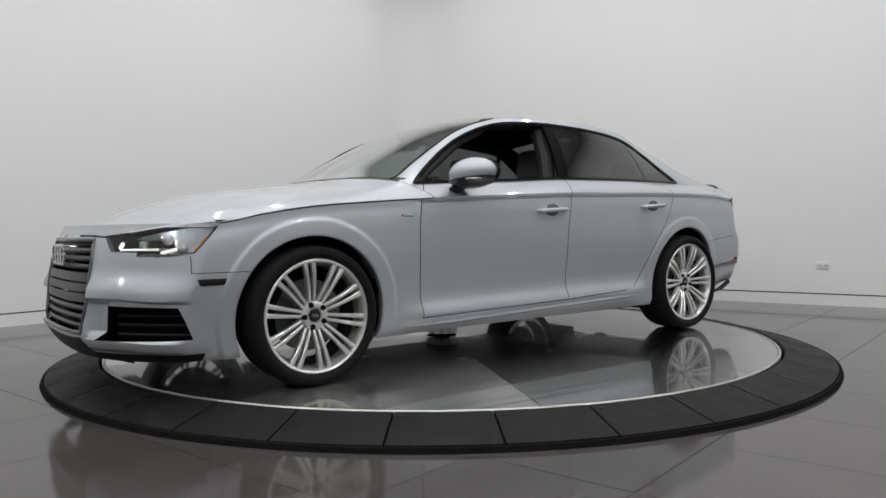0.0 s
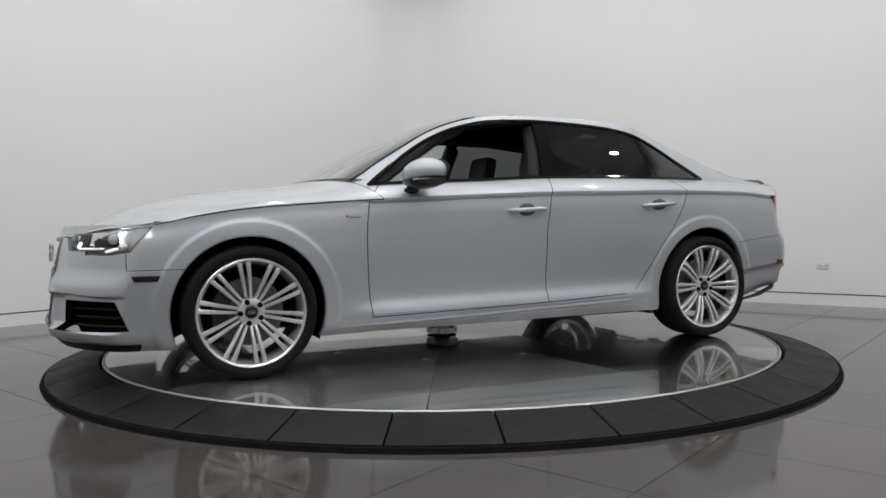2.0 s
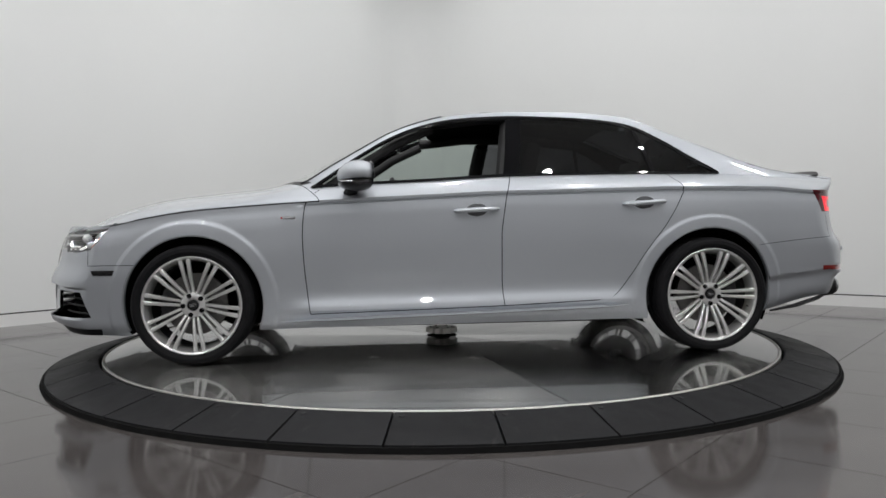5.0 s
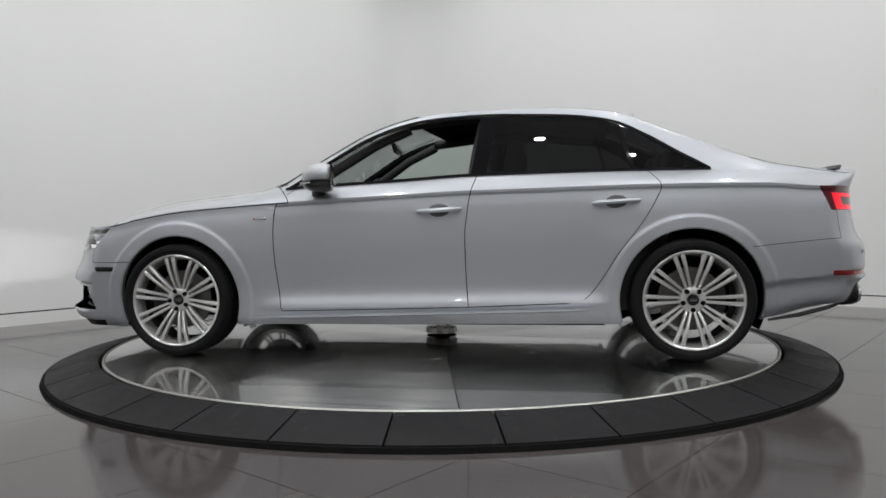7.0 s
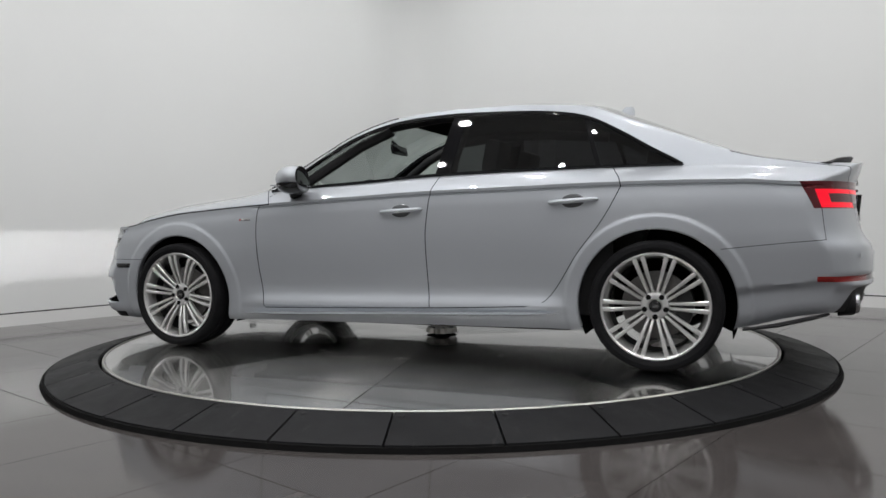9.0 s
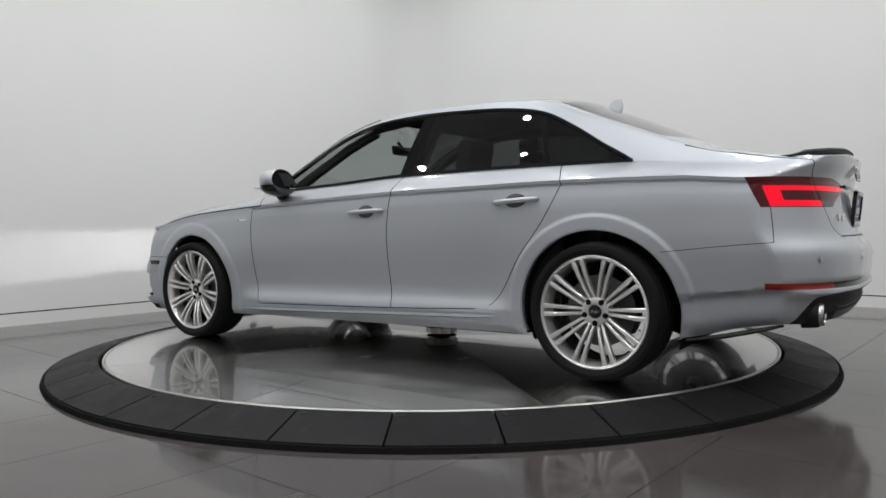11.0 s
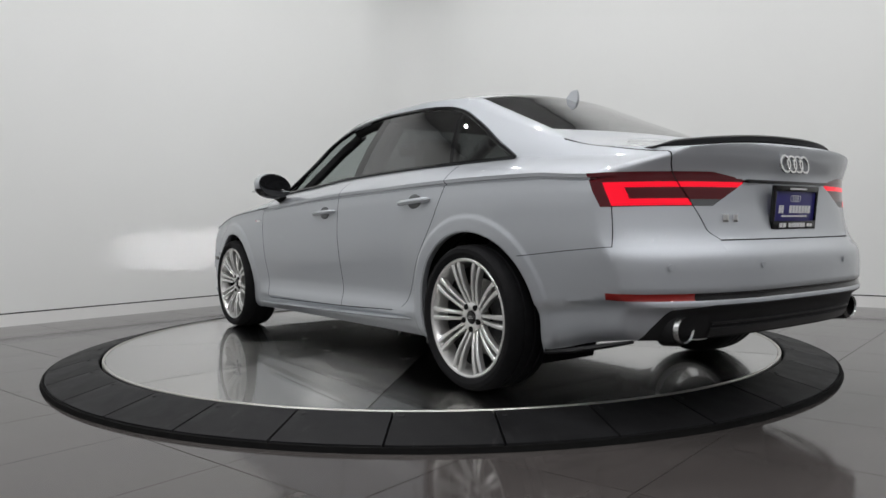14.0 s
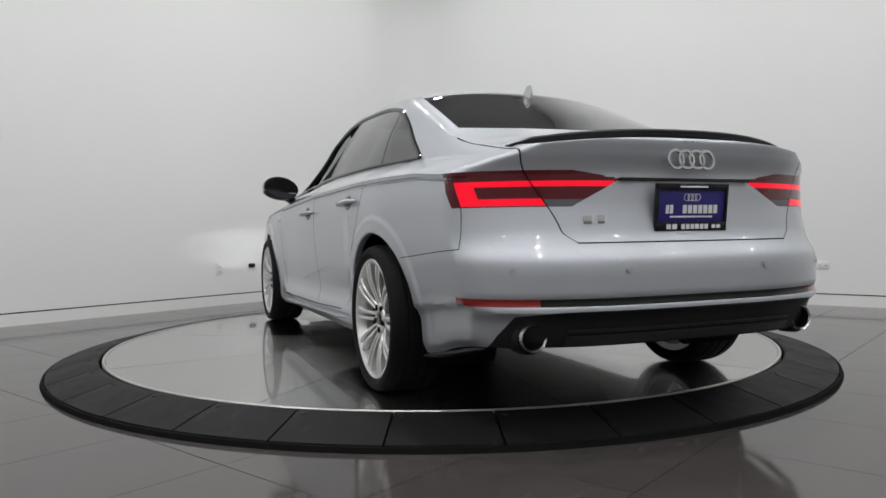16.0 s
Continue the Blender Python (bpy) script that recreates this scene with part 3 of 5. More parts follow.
x_door_rear = curve_at([(0.15, -0.62), (0.296, -0.76), (0.308, -0.83), (0.33, -0.873), (0.398, -0.931), (0.559, -1.033), (0.732, -1.162), (0.862, -1.236), (0.900, -1.252), (0.93, -1.246), (0.978, -1.214), (1.0, -1.20), (1.3, -1.05)])
z_door_low = curve_at([(-0.9, 0.303), (-0.786, 0.299), (-0.16, 0.276), (0.80, 0.254), (1.0, 0.25)])
z_rear_bumper = curve_at([(-2.25, 0.636), (-2.143, 0.629), (-1.948, 0.613), (-1.747, 0.593), (-1.6, 0.578)])
G = 0.0025


def f_arch_front(p):
    return math.hypot(p.x - AXLE, p.z - WHEEL_Z) - 0.367


def f_arch_rear(p):
    return math.hypot(p.x + AXLE, p.z - WHEEL_Z) - 0.376


def f_door_front(p):
    return p.x - x_door_front(p.z)


def f_door_mid(p):
    return p.x - x_door_mid(p.z)


def f_door_rear(p):
    return p.x - x_door_rear(p.z)


def f_door_low(p):
    return p.z - z_door_low(p.x)


def station(p):
    """The section to which a point of the body belongs."""
    xs = p.x
    for _ in range(6):
        xs = min(max(xs + p.x - placed(xs, p.y, p.z).x, -2.41), 2.30)
    return xs


def f_crease(p):
    return p.z - (z_crease(station(p)) + 0.004)


def f_belt(p):
    return p.z - z_belt(p.x)


def f_glass_top(p):
    return z_glass_top(p.x) - p.z


def f_screen_side(p):
    return (y_rail(p.x) - 0.012) - p.y


def f_screen_low(p):
    return (1.020 - 0.21 * (p.y / 0.70) ** 2.2) - p.x


def f_screen_high(p):
    return p.x - (0.135 - 0.10 * (p.y / 0.56) ** 2)


def f_back_high(p):
    return (-1.13 + 0.05 * (p.y / 0.56) ** 2) - p.x


def f_back_low(p):
    return p.x - (-1.745 + 0.12 * (p.y / 0.56) ** 3)


def f_back_side(p):
    return (y_rail(p.x) - 0.055) - p.y


def f_hood_rear(p):
    return p.x - (1.055 - 0.22 * (p.y / 0.75) ** 2)


def f_hood_front(p):
    return p.z - (0.690 if p.y < 0.40 else 0.690 - 0.006 * blend(0.40, 0.49, p.y) + max(0.0, p.y - 0.49) * 0.185)


def f_bumper_front_x(p):
    return p.x - 1.950


def f_bumper_front_z(p):
    return p.z - 0.531


def f_bumper_rear(p):
    return p.z - z_rear_bumper(p.x)


def f_rear_side(p):
    return p.x - (-2.148 + (p.z - 0.65) * 0.11)


def f_lid_side(p):
    return (0.505 + 0.13 * blend(0.66, 0.97, p.z) - 0.045 * blend(0.70, 0.645, p.z) ** 2) - p.y


def f_lid_low(p):
    return p.z - 0.648


def f_tail(p):
    return min(f_tail_top(p), f_tail_low(p), f_tail_front(p), f_tail_in(p))


def f_tail_top(p):
    return 0.897 - 0.027 * blend(0.44, 0.28, p.y) - p.z


def f_tail_low(p):
    return p.z - 0.772


def f_tail_front(p):
    return -2.040 - (0.895 - p.z) * 0.50 - p.x


def f_tail_in(p):
    return p.y - (0.276 + max(0.0, 0.868 - p.z) * 1.95)


def f_led_upper(p):
    return 0.0098 - abs(p.z - 0.851)


def f_led_lower(p):
    return 0.0122 - abs(p.z - 0.7885)


def f_led_front(p):
    return -2.104 - (0.86 - p.z) * 0.36 - p.x


def f_led_bar(p):
    return -2.160 - (0.86 - p.z) * 0.30 - p.x


def f_head_top(p):
    return min(z_crease(station(p)) - 0.006, 0.681 + (p.y - 0.49) * 0.185) - p.z


def f_head_low(p):
    return p.z - (0.598 + 0.022 * blend(0.69, 0.655, p.y) + 0.014 * blend(0.76, 0.84, p.y))


def f_head_rear(p):
    return p.x - (1.932 - (p.z - 0.615) * 0.875)


def f_head_in(p):
    return p.y - (0.484 + (0.68 - p.z) * 0.95)


def f_grille_side(p):
    return (0.440 - 0.045 * blend(0.42, 0.27, p.z) - 0.03 * blend(0.56, 0.68, p.z)) - p.y


def f_grille_low(p):
    return p.z - 0.272


def f_grille_high(p):
    return 0.672 - p.z


def f_intake_top(p):
    return (0.394 + 0.03 * (p.x - 2.1)) - p.z


def f_intake_low(p):
    return p.z - 0.256


def f_intake_in(p):
    return p.y - 0.545


def f_intake_out(p):
    return p.x - (2.000 - (0.39 - p.z) * 0.42)


def f_valance(p):
    # the dark lower apron of the rear bumper
    return 0.420 - 0.016 * blend(0.5, 0.69, p.y) - 0.20 * blend(0.665, 0.775, p.y) - p.z


def f_strip(p):
    return 0.013 - abs(p.z - 0.450)


def f_strip_front(p):
    return -2.115 - p.x


def f_lip(p):
    return 0.195 + 0.053 * blend(0.44, 0.38, p.y) - p.z


def region(p, n):
    """The panel to which a point of the body belongs; None: an opening or a joint."""
    x, y, z = p
    low = z < 0.76 and y > 0.55
    if low and (f_arch_front(p) < 0 or f_arch_rear(p) < 0):
        return None
    side_glass = f_belt(p) > 0 and f_glass_top(p) > 0 and -1.53 < x < 0.80 and y > 0.45
    if side_glass:
        if f_door_mid(p) > 0.035:
            return "front_window"
        if f_door_mid(p) > -0.05:
            return "pillar_trim"
        if x < -1.13 + (z - 1.0) * 0.30 - 0.012:
            return "quarter_window"
        if x < -1.13 + (z - 1.0) * 0.30 + 0.012:
            return "quarter_trim"
        return "rear_window"
    if f_screen_side(p) > 0 and f_screen_low(p) > 0 and f_screen_high(p) > 0:
        return "windscreen"
    if f_back_side(p) > 0 and f_back_low(p) > 0 and f_back_high(p) > 0:
        return "back_window"
    if x < -1.7:
        if f_tail(p) > 0:
            if abs(f_lid_side(p)) < G:
                return None
            led = (f_led_upper(p) > 0 and y > 0.30) or (f_led_lower(p) > 0 and f_lid_side(p) < 0) or f_led_bar(p) < 0
            if f_led_front(p) > 0 and 0.7763 < z < 0.861 and led and not (f_lid_side(p) > 0 and f_led_upper(p) < 0):
                return "tail_led"
            if f_lid_side(p) > 0 and z < 0.797:
                return "reverse_lens"
            return "tail_lens"
        if f_lid_low(p) > -G and f_lid_side(p) > -G and x < -1.75:
            return "boot_lid" if f_lid_low(p) > G and f_lid_side(p) > G else None
        if (f_bumper_rear(p) < -G * 0.6 and x < -1.68) or (f_rear_side(p) < -G * 0.6 and z < 0.772):
            if f_strip(p) > 0 and f_strip_front(p) > 0:
                return "rear_reflector" if y > 0.60 else "rear_strip"
            if f_valance(p) > 0 and x < -1.98:
                return "rear_apron"
            return "rear_bumper"
        if z < 0.772 and (abs(f_bumper_rear(p)) < G * 0.6 or (f_rear_side(p) < G * 0.6 and z > 0.60)):
            return None
    if x > 1.62:
        if f_head_top(p) > 0 and f_head_low(p) > 0 and f_head_rear(p) > 0 and f_head_in(p) > 0:
            return "headlamp_lens"
        if f_grille_side(p) > 0 and f_grille_low(p) > 0 and f_grille_high(p) > 0 and x > 2.0:
            return None
        if f_intake_top(p) > 0 and f_intake_low(p) > 0 and f_intake_in(p) > 0 and f_intake_out(p) > 0:
            return None
        if f_lip(p) > 0 and x > 1.9:
            return "front_lip"
    edge, gap = (f_crease(p), G) if x < 1.83 else (f_hood_front(p), 0.0035)
    if edge > -gap and x > 0.72 and f_hood_rear(p) > -G:
        if edge < gap or f_hood_rear(p) < G:
            return None
        return "bonnet"
    if x > 0.9 and edge < 0.02:
        if x > 1.950 + G * 0.6 or (z < 0.531 - G * 0.6 and x > AXLE):
            return "front_bumper"
        if x > 1.950 - G * 0.6 or (abs(z - 0.531) < G * 0.6 and x > AXLE):
            return None
        return "front_wing"
    if f_hood_rear(p) <= 0 and f_screen_low(p) < 0 and x > 0.55 and y < 0.72:
        return "cowl"
    if f_belt(p) < 0 and f_door_low(p) > G:
        if f_door_front(p) > G:
            return "front_wing"
        if f_door_front(p) > -G:
            return None
        if f_door_mid(p) > G:
            return "front_door"
        if f_door_mid(p) > -G:
            return None
        if f_door_rear(p) > G:
            return "rear_door"
        if f_door_rear(p) > -G:
            return None
    elif abs(f_door_low(p)) <= G and f_door_front(p) < 0 and f_door_rear(p) > 0:
        return None
    if f_door_low(p) <= -G and -1.0 < x < 1.1:
        return "sill"
    return "body_shell"


def cut_body(bm):
    def low(p):
        return p.y > 0.5 and p.z < 0.80

    def side(p):
        return p.y > 0.4 and p.z < 1.42
    cut(bm, f_arch_front, low)
    cut(bm, f_arch_rear, low)
    for at in (AXLE, -AXLE):
        for r in (0.456, 0.448, 0.438, 0.428, 0.420):
            cut(bm, lambda p: arch_dist(p.x, p.z, at) - r, lambda p: p.y > 0.6 and p.z < 0.82)
    for v in bm.verts:
        if v.co.y > 0.6 and v.co.z < 0.80:
            v.co.y += flare(v.co.x, v.co.z)
    for h in (0.56, 0.50, 0.455, 0.436, 0.426, 0.418, 0.404, 0.275, 0.262, 0.253, 0.244, 0.205, 0.188):
        cut(bm, lambda p: p.z - 0.014 * blend(0.78, 0.62, p.y) - h, lambda p: p.x > 1.84 and p.y > 0.42 and p.z < 0.62)
    for y in (0.445, 0.485, 0.55, 0.58):
        cut(bm, lambda p: p.y - y, lambda p: p.x > 1.84 and p.z < 0.58)
    for v in bm.verts:
        if v.co.x > 1.85 and v.co.z < 0.6:
            v.co.x += nose_fold(v.co)
    cut(bm, f_belt, lambda p: -1.6 < p.x < 0.9 and p.y > 0.4)
    cut(bm, f_glass_top, lambda p: -1.6 < p.x < 0.9 and p.y > 0.4)
    for off in (0.035, -0.05):
        cut(bm, lambda p: f_door_mid(p) - off, lambda p: p.z > 0.9 and p.y > 0.4)
    for off in (0.012, -0.012):
        cut(bm, lambda p: p.x + 1.13 - (p.z - 1.0) * 0.30 + off, lambda p: p.z > 0.9 and p.y > 0.4)
    for g in (G, -G):
        cut(bm, lambda p: f_door_front(p) - g, lambda p: side(p) and 0.5 < p.x < 1.0)
        cut(bm, lambda p: f_door_mid(p) - g, lambda p: side(p) and abs(p.x + 0.26) < 0.2 and p.z < 1.02)
        cut(bm, lambda p: f_door_rear(p) - g, lambda p: side(p) and -1.4 < p.x < -0.6 and p.z < 1.02)
        cut(bm, lambda p: f_door_low(p) - g, lambda p: low(p) and -1.1 < p.x < 1.1)
        cut(bm, lambda p: f_crease(p) - g, lambda p: 0.6 < p.x < 1.9 and p.y > 0.4)
        cut(bm, lambda p: p.x - 1.83, lambda p: p.z > 0.6)
        cut(bm, lambda p: f_hood_rear(p) - g, lambda p: p.x > 0.5 and p.z > 0.8)
        cut(bm, lambda p: f_hood_front(p) - g * 1.4, lambda p: p.x > 1.75)
        cut(bm, lambda p: f_bumper_front_x(p) - g * 0.6, lambda p: p.x > 1.7 and p.z < 0.75)
        cut(bm, lambda p: f_bumper_front_z(p) - g * 0.6, lambda p: 1.3 < p.x < 2.06)
        cut(bm, lambda p: f_bumper_rear(p) - g * 0.6, lambda p: -2.3 < p.x < -1.5 and low(p))
        cut(bm, lambda p: f_rear_side(p) - g * 0.6, lambda p: -2.3 < p.x < -2.0 and 0.58 < p.z < 0.82)
        cut(bm, lambda p: f_lid_side(p) - g, lambda p: p.x < -1.7 and p.z > 0.6)
        cut(bm, lambda p: f_lid_low(p) - g, lambda p: p.x < -2.1)
    for fn in (f_screen_side, f_screen_low, f_screen_high):
        cut(bm, fn, lambda p: -0.1 < p.x < 1.2 and p.z > 0.85)
    for fn in (f_back_side, f_back_low, f_back_high):
        cut(bm, fn, lambda p: -1.9 < p.x < -0.9 and p.z > 0.98)
    for fn in (f_tail_top, f_tail_low, f_tail_front, f_tail_in, f_led_upper, f_led_lower, f_led_front, f_led_bar,
               lambda p: p.z - 0.797, lambda p: p.y - 0.30, lambda p: p.z - 0.7763, lambda p: p.z - 0.861):
        cut(bm, fn, lambda p: p.x < -1.9 and 0.74 < p.z < 0.93)
    for fn in (f_strip, f_strip_front, f_valance, lambda p: p.x + 1.98, lambda p: p.y - 0.60):
        cut(bm, fn, lambda p: p.x < -1.95 and p.z < 0.56)
    for fn in (f_head_top, f_head_low, f_head_rear, f_head_in):
        cut(bm, fn, lambda p: p.x > 1.7 and 0.55 < p.z < 0.78)
    for fn in (f_grille_side, f_grille_low, f_grille_high, f_intake_top, f_intake_low, f_intake_in, f_intake_out, f_lip):
        cut(bm, fn, lambda p: p.x > 1.75 and p.z < 0.75)


def thick(ob, depth, offset=-1.0):
    m = ob.modifiers.new("thickness", "SOLIDIFY")
    m.thickness, m.offset = depth, offset
    return ob


PANELS = {
    # name: (material, both sides joined, label)
    "front_door": (PAINT, False, "silver front door panel"), "rear_door": (PAINT, False, "silver rear door panel"),
    "front_wing": (PAINT, False, ""), "sill": (PAINT, False, "silver sculpted side sill"),
    "front_window": (CLEAR, False, "clear front side glass"), "rear_window": (TINT, False, "dark tinted rear side glass"),
    "quarter_window": (TINT, False, "small dark tinted quarter glass"), "pillar_trim": (PILLAR, False, "gloss black door pillar trim"), "quarter_trim": (GLOSS, False, "black divider before the quarter glass"),
    "tail_lens": (RED_LENS, False, "dark red tail light lens"), "tail_led": (RED_LED, False, "lit red tail light strip"),
    "reverse_lens": (LAMP_GREY, False, "smoky reversing light lens"), "headlamp_lens": (LENS, False, "clear headlight lens"),
    "rear_reflector": (RED_REFL, False, "red bumper reflector"),
    "windscreen": (WINDSCREEN, True, "sloping clear windscreen"), "back_window": (TINT, True, "dark tinted rear window"),
    "boot_lid": (PAINT, True, "silver boot lid"), "rear_bumper": (PAINT, True, ""), "front_bumper": (PAINT, True, ""),
    "rear_apron": (BLACK, True, "black lower rear apron"), "rear_strip": (GLOSS, True, "black strip across the bumper"), "front_lip": (BLACK, True, "black lower front lip"),
    "bonnet": (PAINT, True, "long silver bonnet"), "cowl": (BLACK, True, "black cowl under the windscreen"), "body_shell": (PAINT, True, "silver roof, pillars and rear wings"),
}


def split_body(car):
    bm = body_half()
    cut_body(bm)
    bmesh.ops.dissolve_degenerate(bm, dist=0.0006, edges=bm.edges)
    bmesh.ops.recalc_face_normals(bm, faces=bm.faces)
    big = max(bm.faces, key=lambda f: f.calc_center_median().y)
    if big.normal.y < 0:
        bmesh.ops.reverse_faces(bm, faces=bm.faces)
    bm.normal_update()
    buckets = {}
    inner = []
    for f in bm.faces:
        c = f.calc_center_median()
        r = region(c, f.normal)
        if r:
            buckets.setdefault(r, []).append(f)
        if not (r and ("window" in r or r in ("windscreen", "headlamp_lens"))):
            x, y, z = c
            low = z < 0.76 and y > 0.5
            opening = (low and (f_arch_front(c) < 0 or f_arch_rear(c) < 0)) or (x > 1.62 and r is None and z < 0.70)
            if not opening and not (x > 1.85 and z > 0.55):
                inner.append(f)

    def take(faces, depth, mirror, only_right=False):
        out = bmesh.new()
        seen = {}
        for s in ((1, -1) if mirror else ((-1,) if only_right else (1,))):
            for f in faces:
                vs = []
                for v in f.verts:
                    k = (v, s if abs(v.co.y) > 1e-6 else 0)
                    if k not in seen:
                        p = v.co - v.normal * depth
                        seen[k] = out.verts.new((p.x, p.y * s if abs(v.co.y) > 1e-6 else 0.0, p.z))
                    vs.append(seen[k])
                try:
                    out.faces.new(vs if s > 0 else vs[::-1])
                except ValueError:
                    pass
        return out
    made = {}
    for name, faces in buckets.items():
        material, joined, label = PANELS[name]
        for only_right in ((None,) if joined else (False, True)):
            if name == "front_window" and only_right is False:
                continue        # the driver's window is wound down
            out = take(faces, 0.0, joined, bool(only_right))
            me = bpy.data.meshes.new(name)
            out.to_mesh(me)
            out.free()
            me.materials.append(material)
            me.polygons.foreach_set("use_smooth", [True] * len(me.polygons))
            me.set_sharp_from_angle(angle=radians(40))
            ob = new(name, me)
            ob.parent = car
            if label:
                tagged(ob, label)
            made.setdefault(name, []).append(ob)
            if material in (CLEAR, TINT, WINDSCREEN, LENS):
                ob.visible_shadow = False
    # dark liner behind the panels, and the bowl behind each headlamp lens
    out = take(inner, 0.016, True)
    part("liner", out, DARK, car, smooth=False)
    for right in (False, True):
        out = take(buckets["headlamp_lens"], 0.0, False, right)
        for v in out.verts:
            v.co += Vector((-0.15, 0.032 if right else -0.032, 0.0))
        head = made["headlamp_lens"][1 if right else 0]
        part("lamp_bowl", out, LAMP_SILVER, head, "grey lamp housing")
        out = take([f for f in buckets["headlamp_lens"]], 0.0, False, right)
        edge = [e for e in out.edges if len(e.link_faces) == 1]
        g = bmesh.ops.extrude_edge_only(out, edges=edge)
        nv = [v for v in g["geom"] if isinstance(v, bmesh.types.BMVert)]
        mid = sum((v.co for v in nv), Vector()) / len(nv)
        for v in nv:
            v.co += (mid - v.co).normalized() * 0.015 + Vector((-0.005, 0.004 if right else -0.004, 0))
        bmesh.ops.delete(out, geom=[f for f in out.faces if not any(v in nv for v in f.verts)], context="FACES")
        part("lamp_rim", out, BLACK, head)
    bm.free()
    return made


def nose_x(y, z, back=0.0):
    """The front surface at a half width and height."""
    return placed(2.30, y, z, 0.018).x - back


def tail_x(y, z, back=0.0):
    return placed(-2.41, y, z, 0.018).x + back


def wheel(car, x, side, steer=0.0):
    """Tyre, twenty slim spokes in ten pairs, barrel, brake and hub; its face looks along +y."""
    w = new("wheel")
    w.parent = car
    tagged(w, "silver multi-spoke alloy wheel with low black tyre")
    w.matrix_basis = pose(x, side * 0.79, WHEEL_Z, 0, 0, 0 if side > 0 else 180)
    bm = bmesh.new()
    prof = [(0.252, 0.098), (0.262, 0.112), (0.282, 0.122), (0.299, 0.119), (0.310, 0.105), (0.3155, 0.085)]
    for g in (0.052, 0.0, -0.052):
        prof += [(0.317, g + 0.008), (0.310, g + 0.005), (0.310, g - 0.005), (0.317, g - 0.008)]
    prof += [(0.3155, -0.085), (0.310, -0.105), (0.299, -0.119), (0.282, -0.122), (0.252, -0.098)]
    lathe(bm, prof, 96, axis="Y")
    part("tyre", bm, RUBBER, w, "black low-profile tyre", angle=30)
    bm = bmesh.new()
    lathe(bm, [(0.2585, 0.098), (0.2585, 0.109), (0.254, 0.112), (0.245, 0.108), (0.236, 0.090), (0.230, 0.060), (0.224, -0.03), (0.224, -0.10), (0.255, -0.10), (0.255, 0.098)], 96, axis="Y", closed=True)
    rim = part("rim", bm, ALLOY, w, "bright silver rim lip")
    bm = bmesh.new()
    lathe(bm, [(0.2235, -0.095), (0.2235, 0.04)], 64, axis="Y")
    part("barrel", bm, BARREL, rim)
    # one spoke: a ridge that rises from the hub and dips to the rim
    sp = bmesh.new()
    loops = []
    for i in range(9):
        t = i / 8
        r = 0.060 + t * (0.243 - 0.060)
        off = 0.0105 + 0.0100 * t
        half = 0.0072 + 0.0040 * t ** 2
        top = 0.070 + 0.030 * math.sin(math.pi * min(1, t * 0.62)) + 0.008 * t
        deep = 0.026
        loops.append([sp.verts.new((off + dx, top - dy, r)) for dx, dy in ((-half, deep), (-half, 0.004), (-half * 0.55, 0.0), (half * 0.55, 0.0), (half, 0.004), (half, deep))])
    for a, b in zip(loops, loops[1:]):
        for k in range(6):
            sp.faces.new((a[k], a[(k + 1) % 6], b[(k + 1) % 6], b[k]))
    sp.faces.new(loops[0][::-1])
    sp.faces.new(loops[-1])
    mesh_a = finish(sp, "spoke", ALLOY, angle=30)
    sp = bmesh.new()
    sp.from_mesh(mesh_a)
    for v in sp.verts:
        v.co.x = -v.co.x
    bmesh.ops.reverse_faces(sp, faces=sp.faces)
    mesh_b = finish(sp, "spoke", ALLOY, angle=30)
    for i in range(10):
        for me in (mesh_a, mesh_b):
            o = new("spoke", me)
            o.parent = rim
            o.matrix_basis = pose(0, 0, 0, 0, 36 * i + (8.5 if x > 0 else 18), 0)
    bm = bmesh.new()
    lathe(bm, [(0.0, 0.074), (0.030, 0.074), (0.034, 0.078), (0.054, 0.080), (0.064, 0.076), (0.070, 0.060), (0.070, 0.03), (0.0, 0.03)], 48, axis="Y")
    hub = part("hub", bm, ALLOY, rim)
    bm = bmesh.new()
    lathe(bm, [(0.0, 0.083), (0.024, 0.082), (0.029, 0.078), (0.030, 0.070)], 32, axis="Y")
    cap = part("centre_cap", bm, GLOSS, rim, "black centre cap")
    for k in range(4):
        bm = bmesh.new()
        lathe(bm, [(0.0052, 0.0), (0.0052, 0.0012), (0.0066, 0.0012), (0.0066, 0.0)], 16, axis="Y", closed=True)
        bmesh.ops.translate(bm, verts=bm.verts, vec=(-0.0125 + 0.0083 * k, 0.0826, 0))
        part("ring", bm, CHROME, rim)
    for k in range(5):
        a = radians(72 * k + (68 if x > 0 else 126))
        bm = bmesh.new()
        lathe(bm, [(0.0, 0.084), (0.0125, 0.0835), (0.0135, 0.070)], 14, axis="Y")
        bmesh.ops.translate(bm, verts=bm.verts, vec=(0.052 * math.cos(a), 0, 0.052 * math.sin(a)))
        part("wheel_bolt", bm, DARK, rim)
    bm = bmesh.new()
    lathe(bm, [(0.06, 0.01), (0.165, 0.01), (0.165, -0.02), (0.06, -0.02)], 48, axis="Y", closed=True)
    part("brake_disc", bm, DISC_BRAKE, w)
    bm = bmesh.new()
    lathe(bm, [(0.10, 0.035), (0.175, 0.035), (0.178, -0.045), (0.10, -0.045)], 12, axis="Y", closed=True, start=-35 if x > 0 else 145, sweep=70)
    part("brake_caliper", bm, BARREL, w)
    bm = bmesh.new()
    lathe(bm, [(0.0, 0.0), (0.0, 0.004), (0.004, 0.008), (0.005, 0.0)], 8)
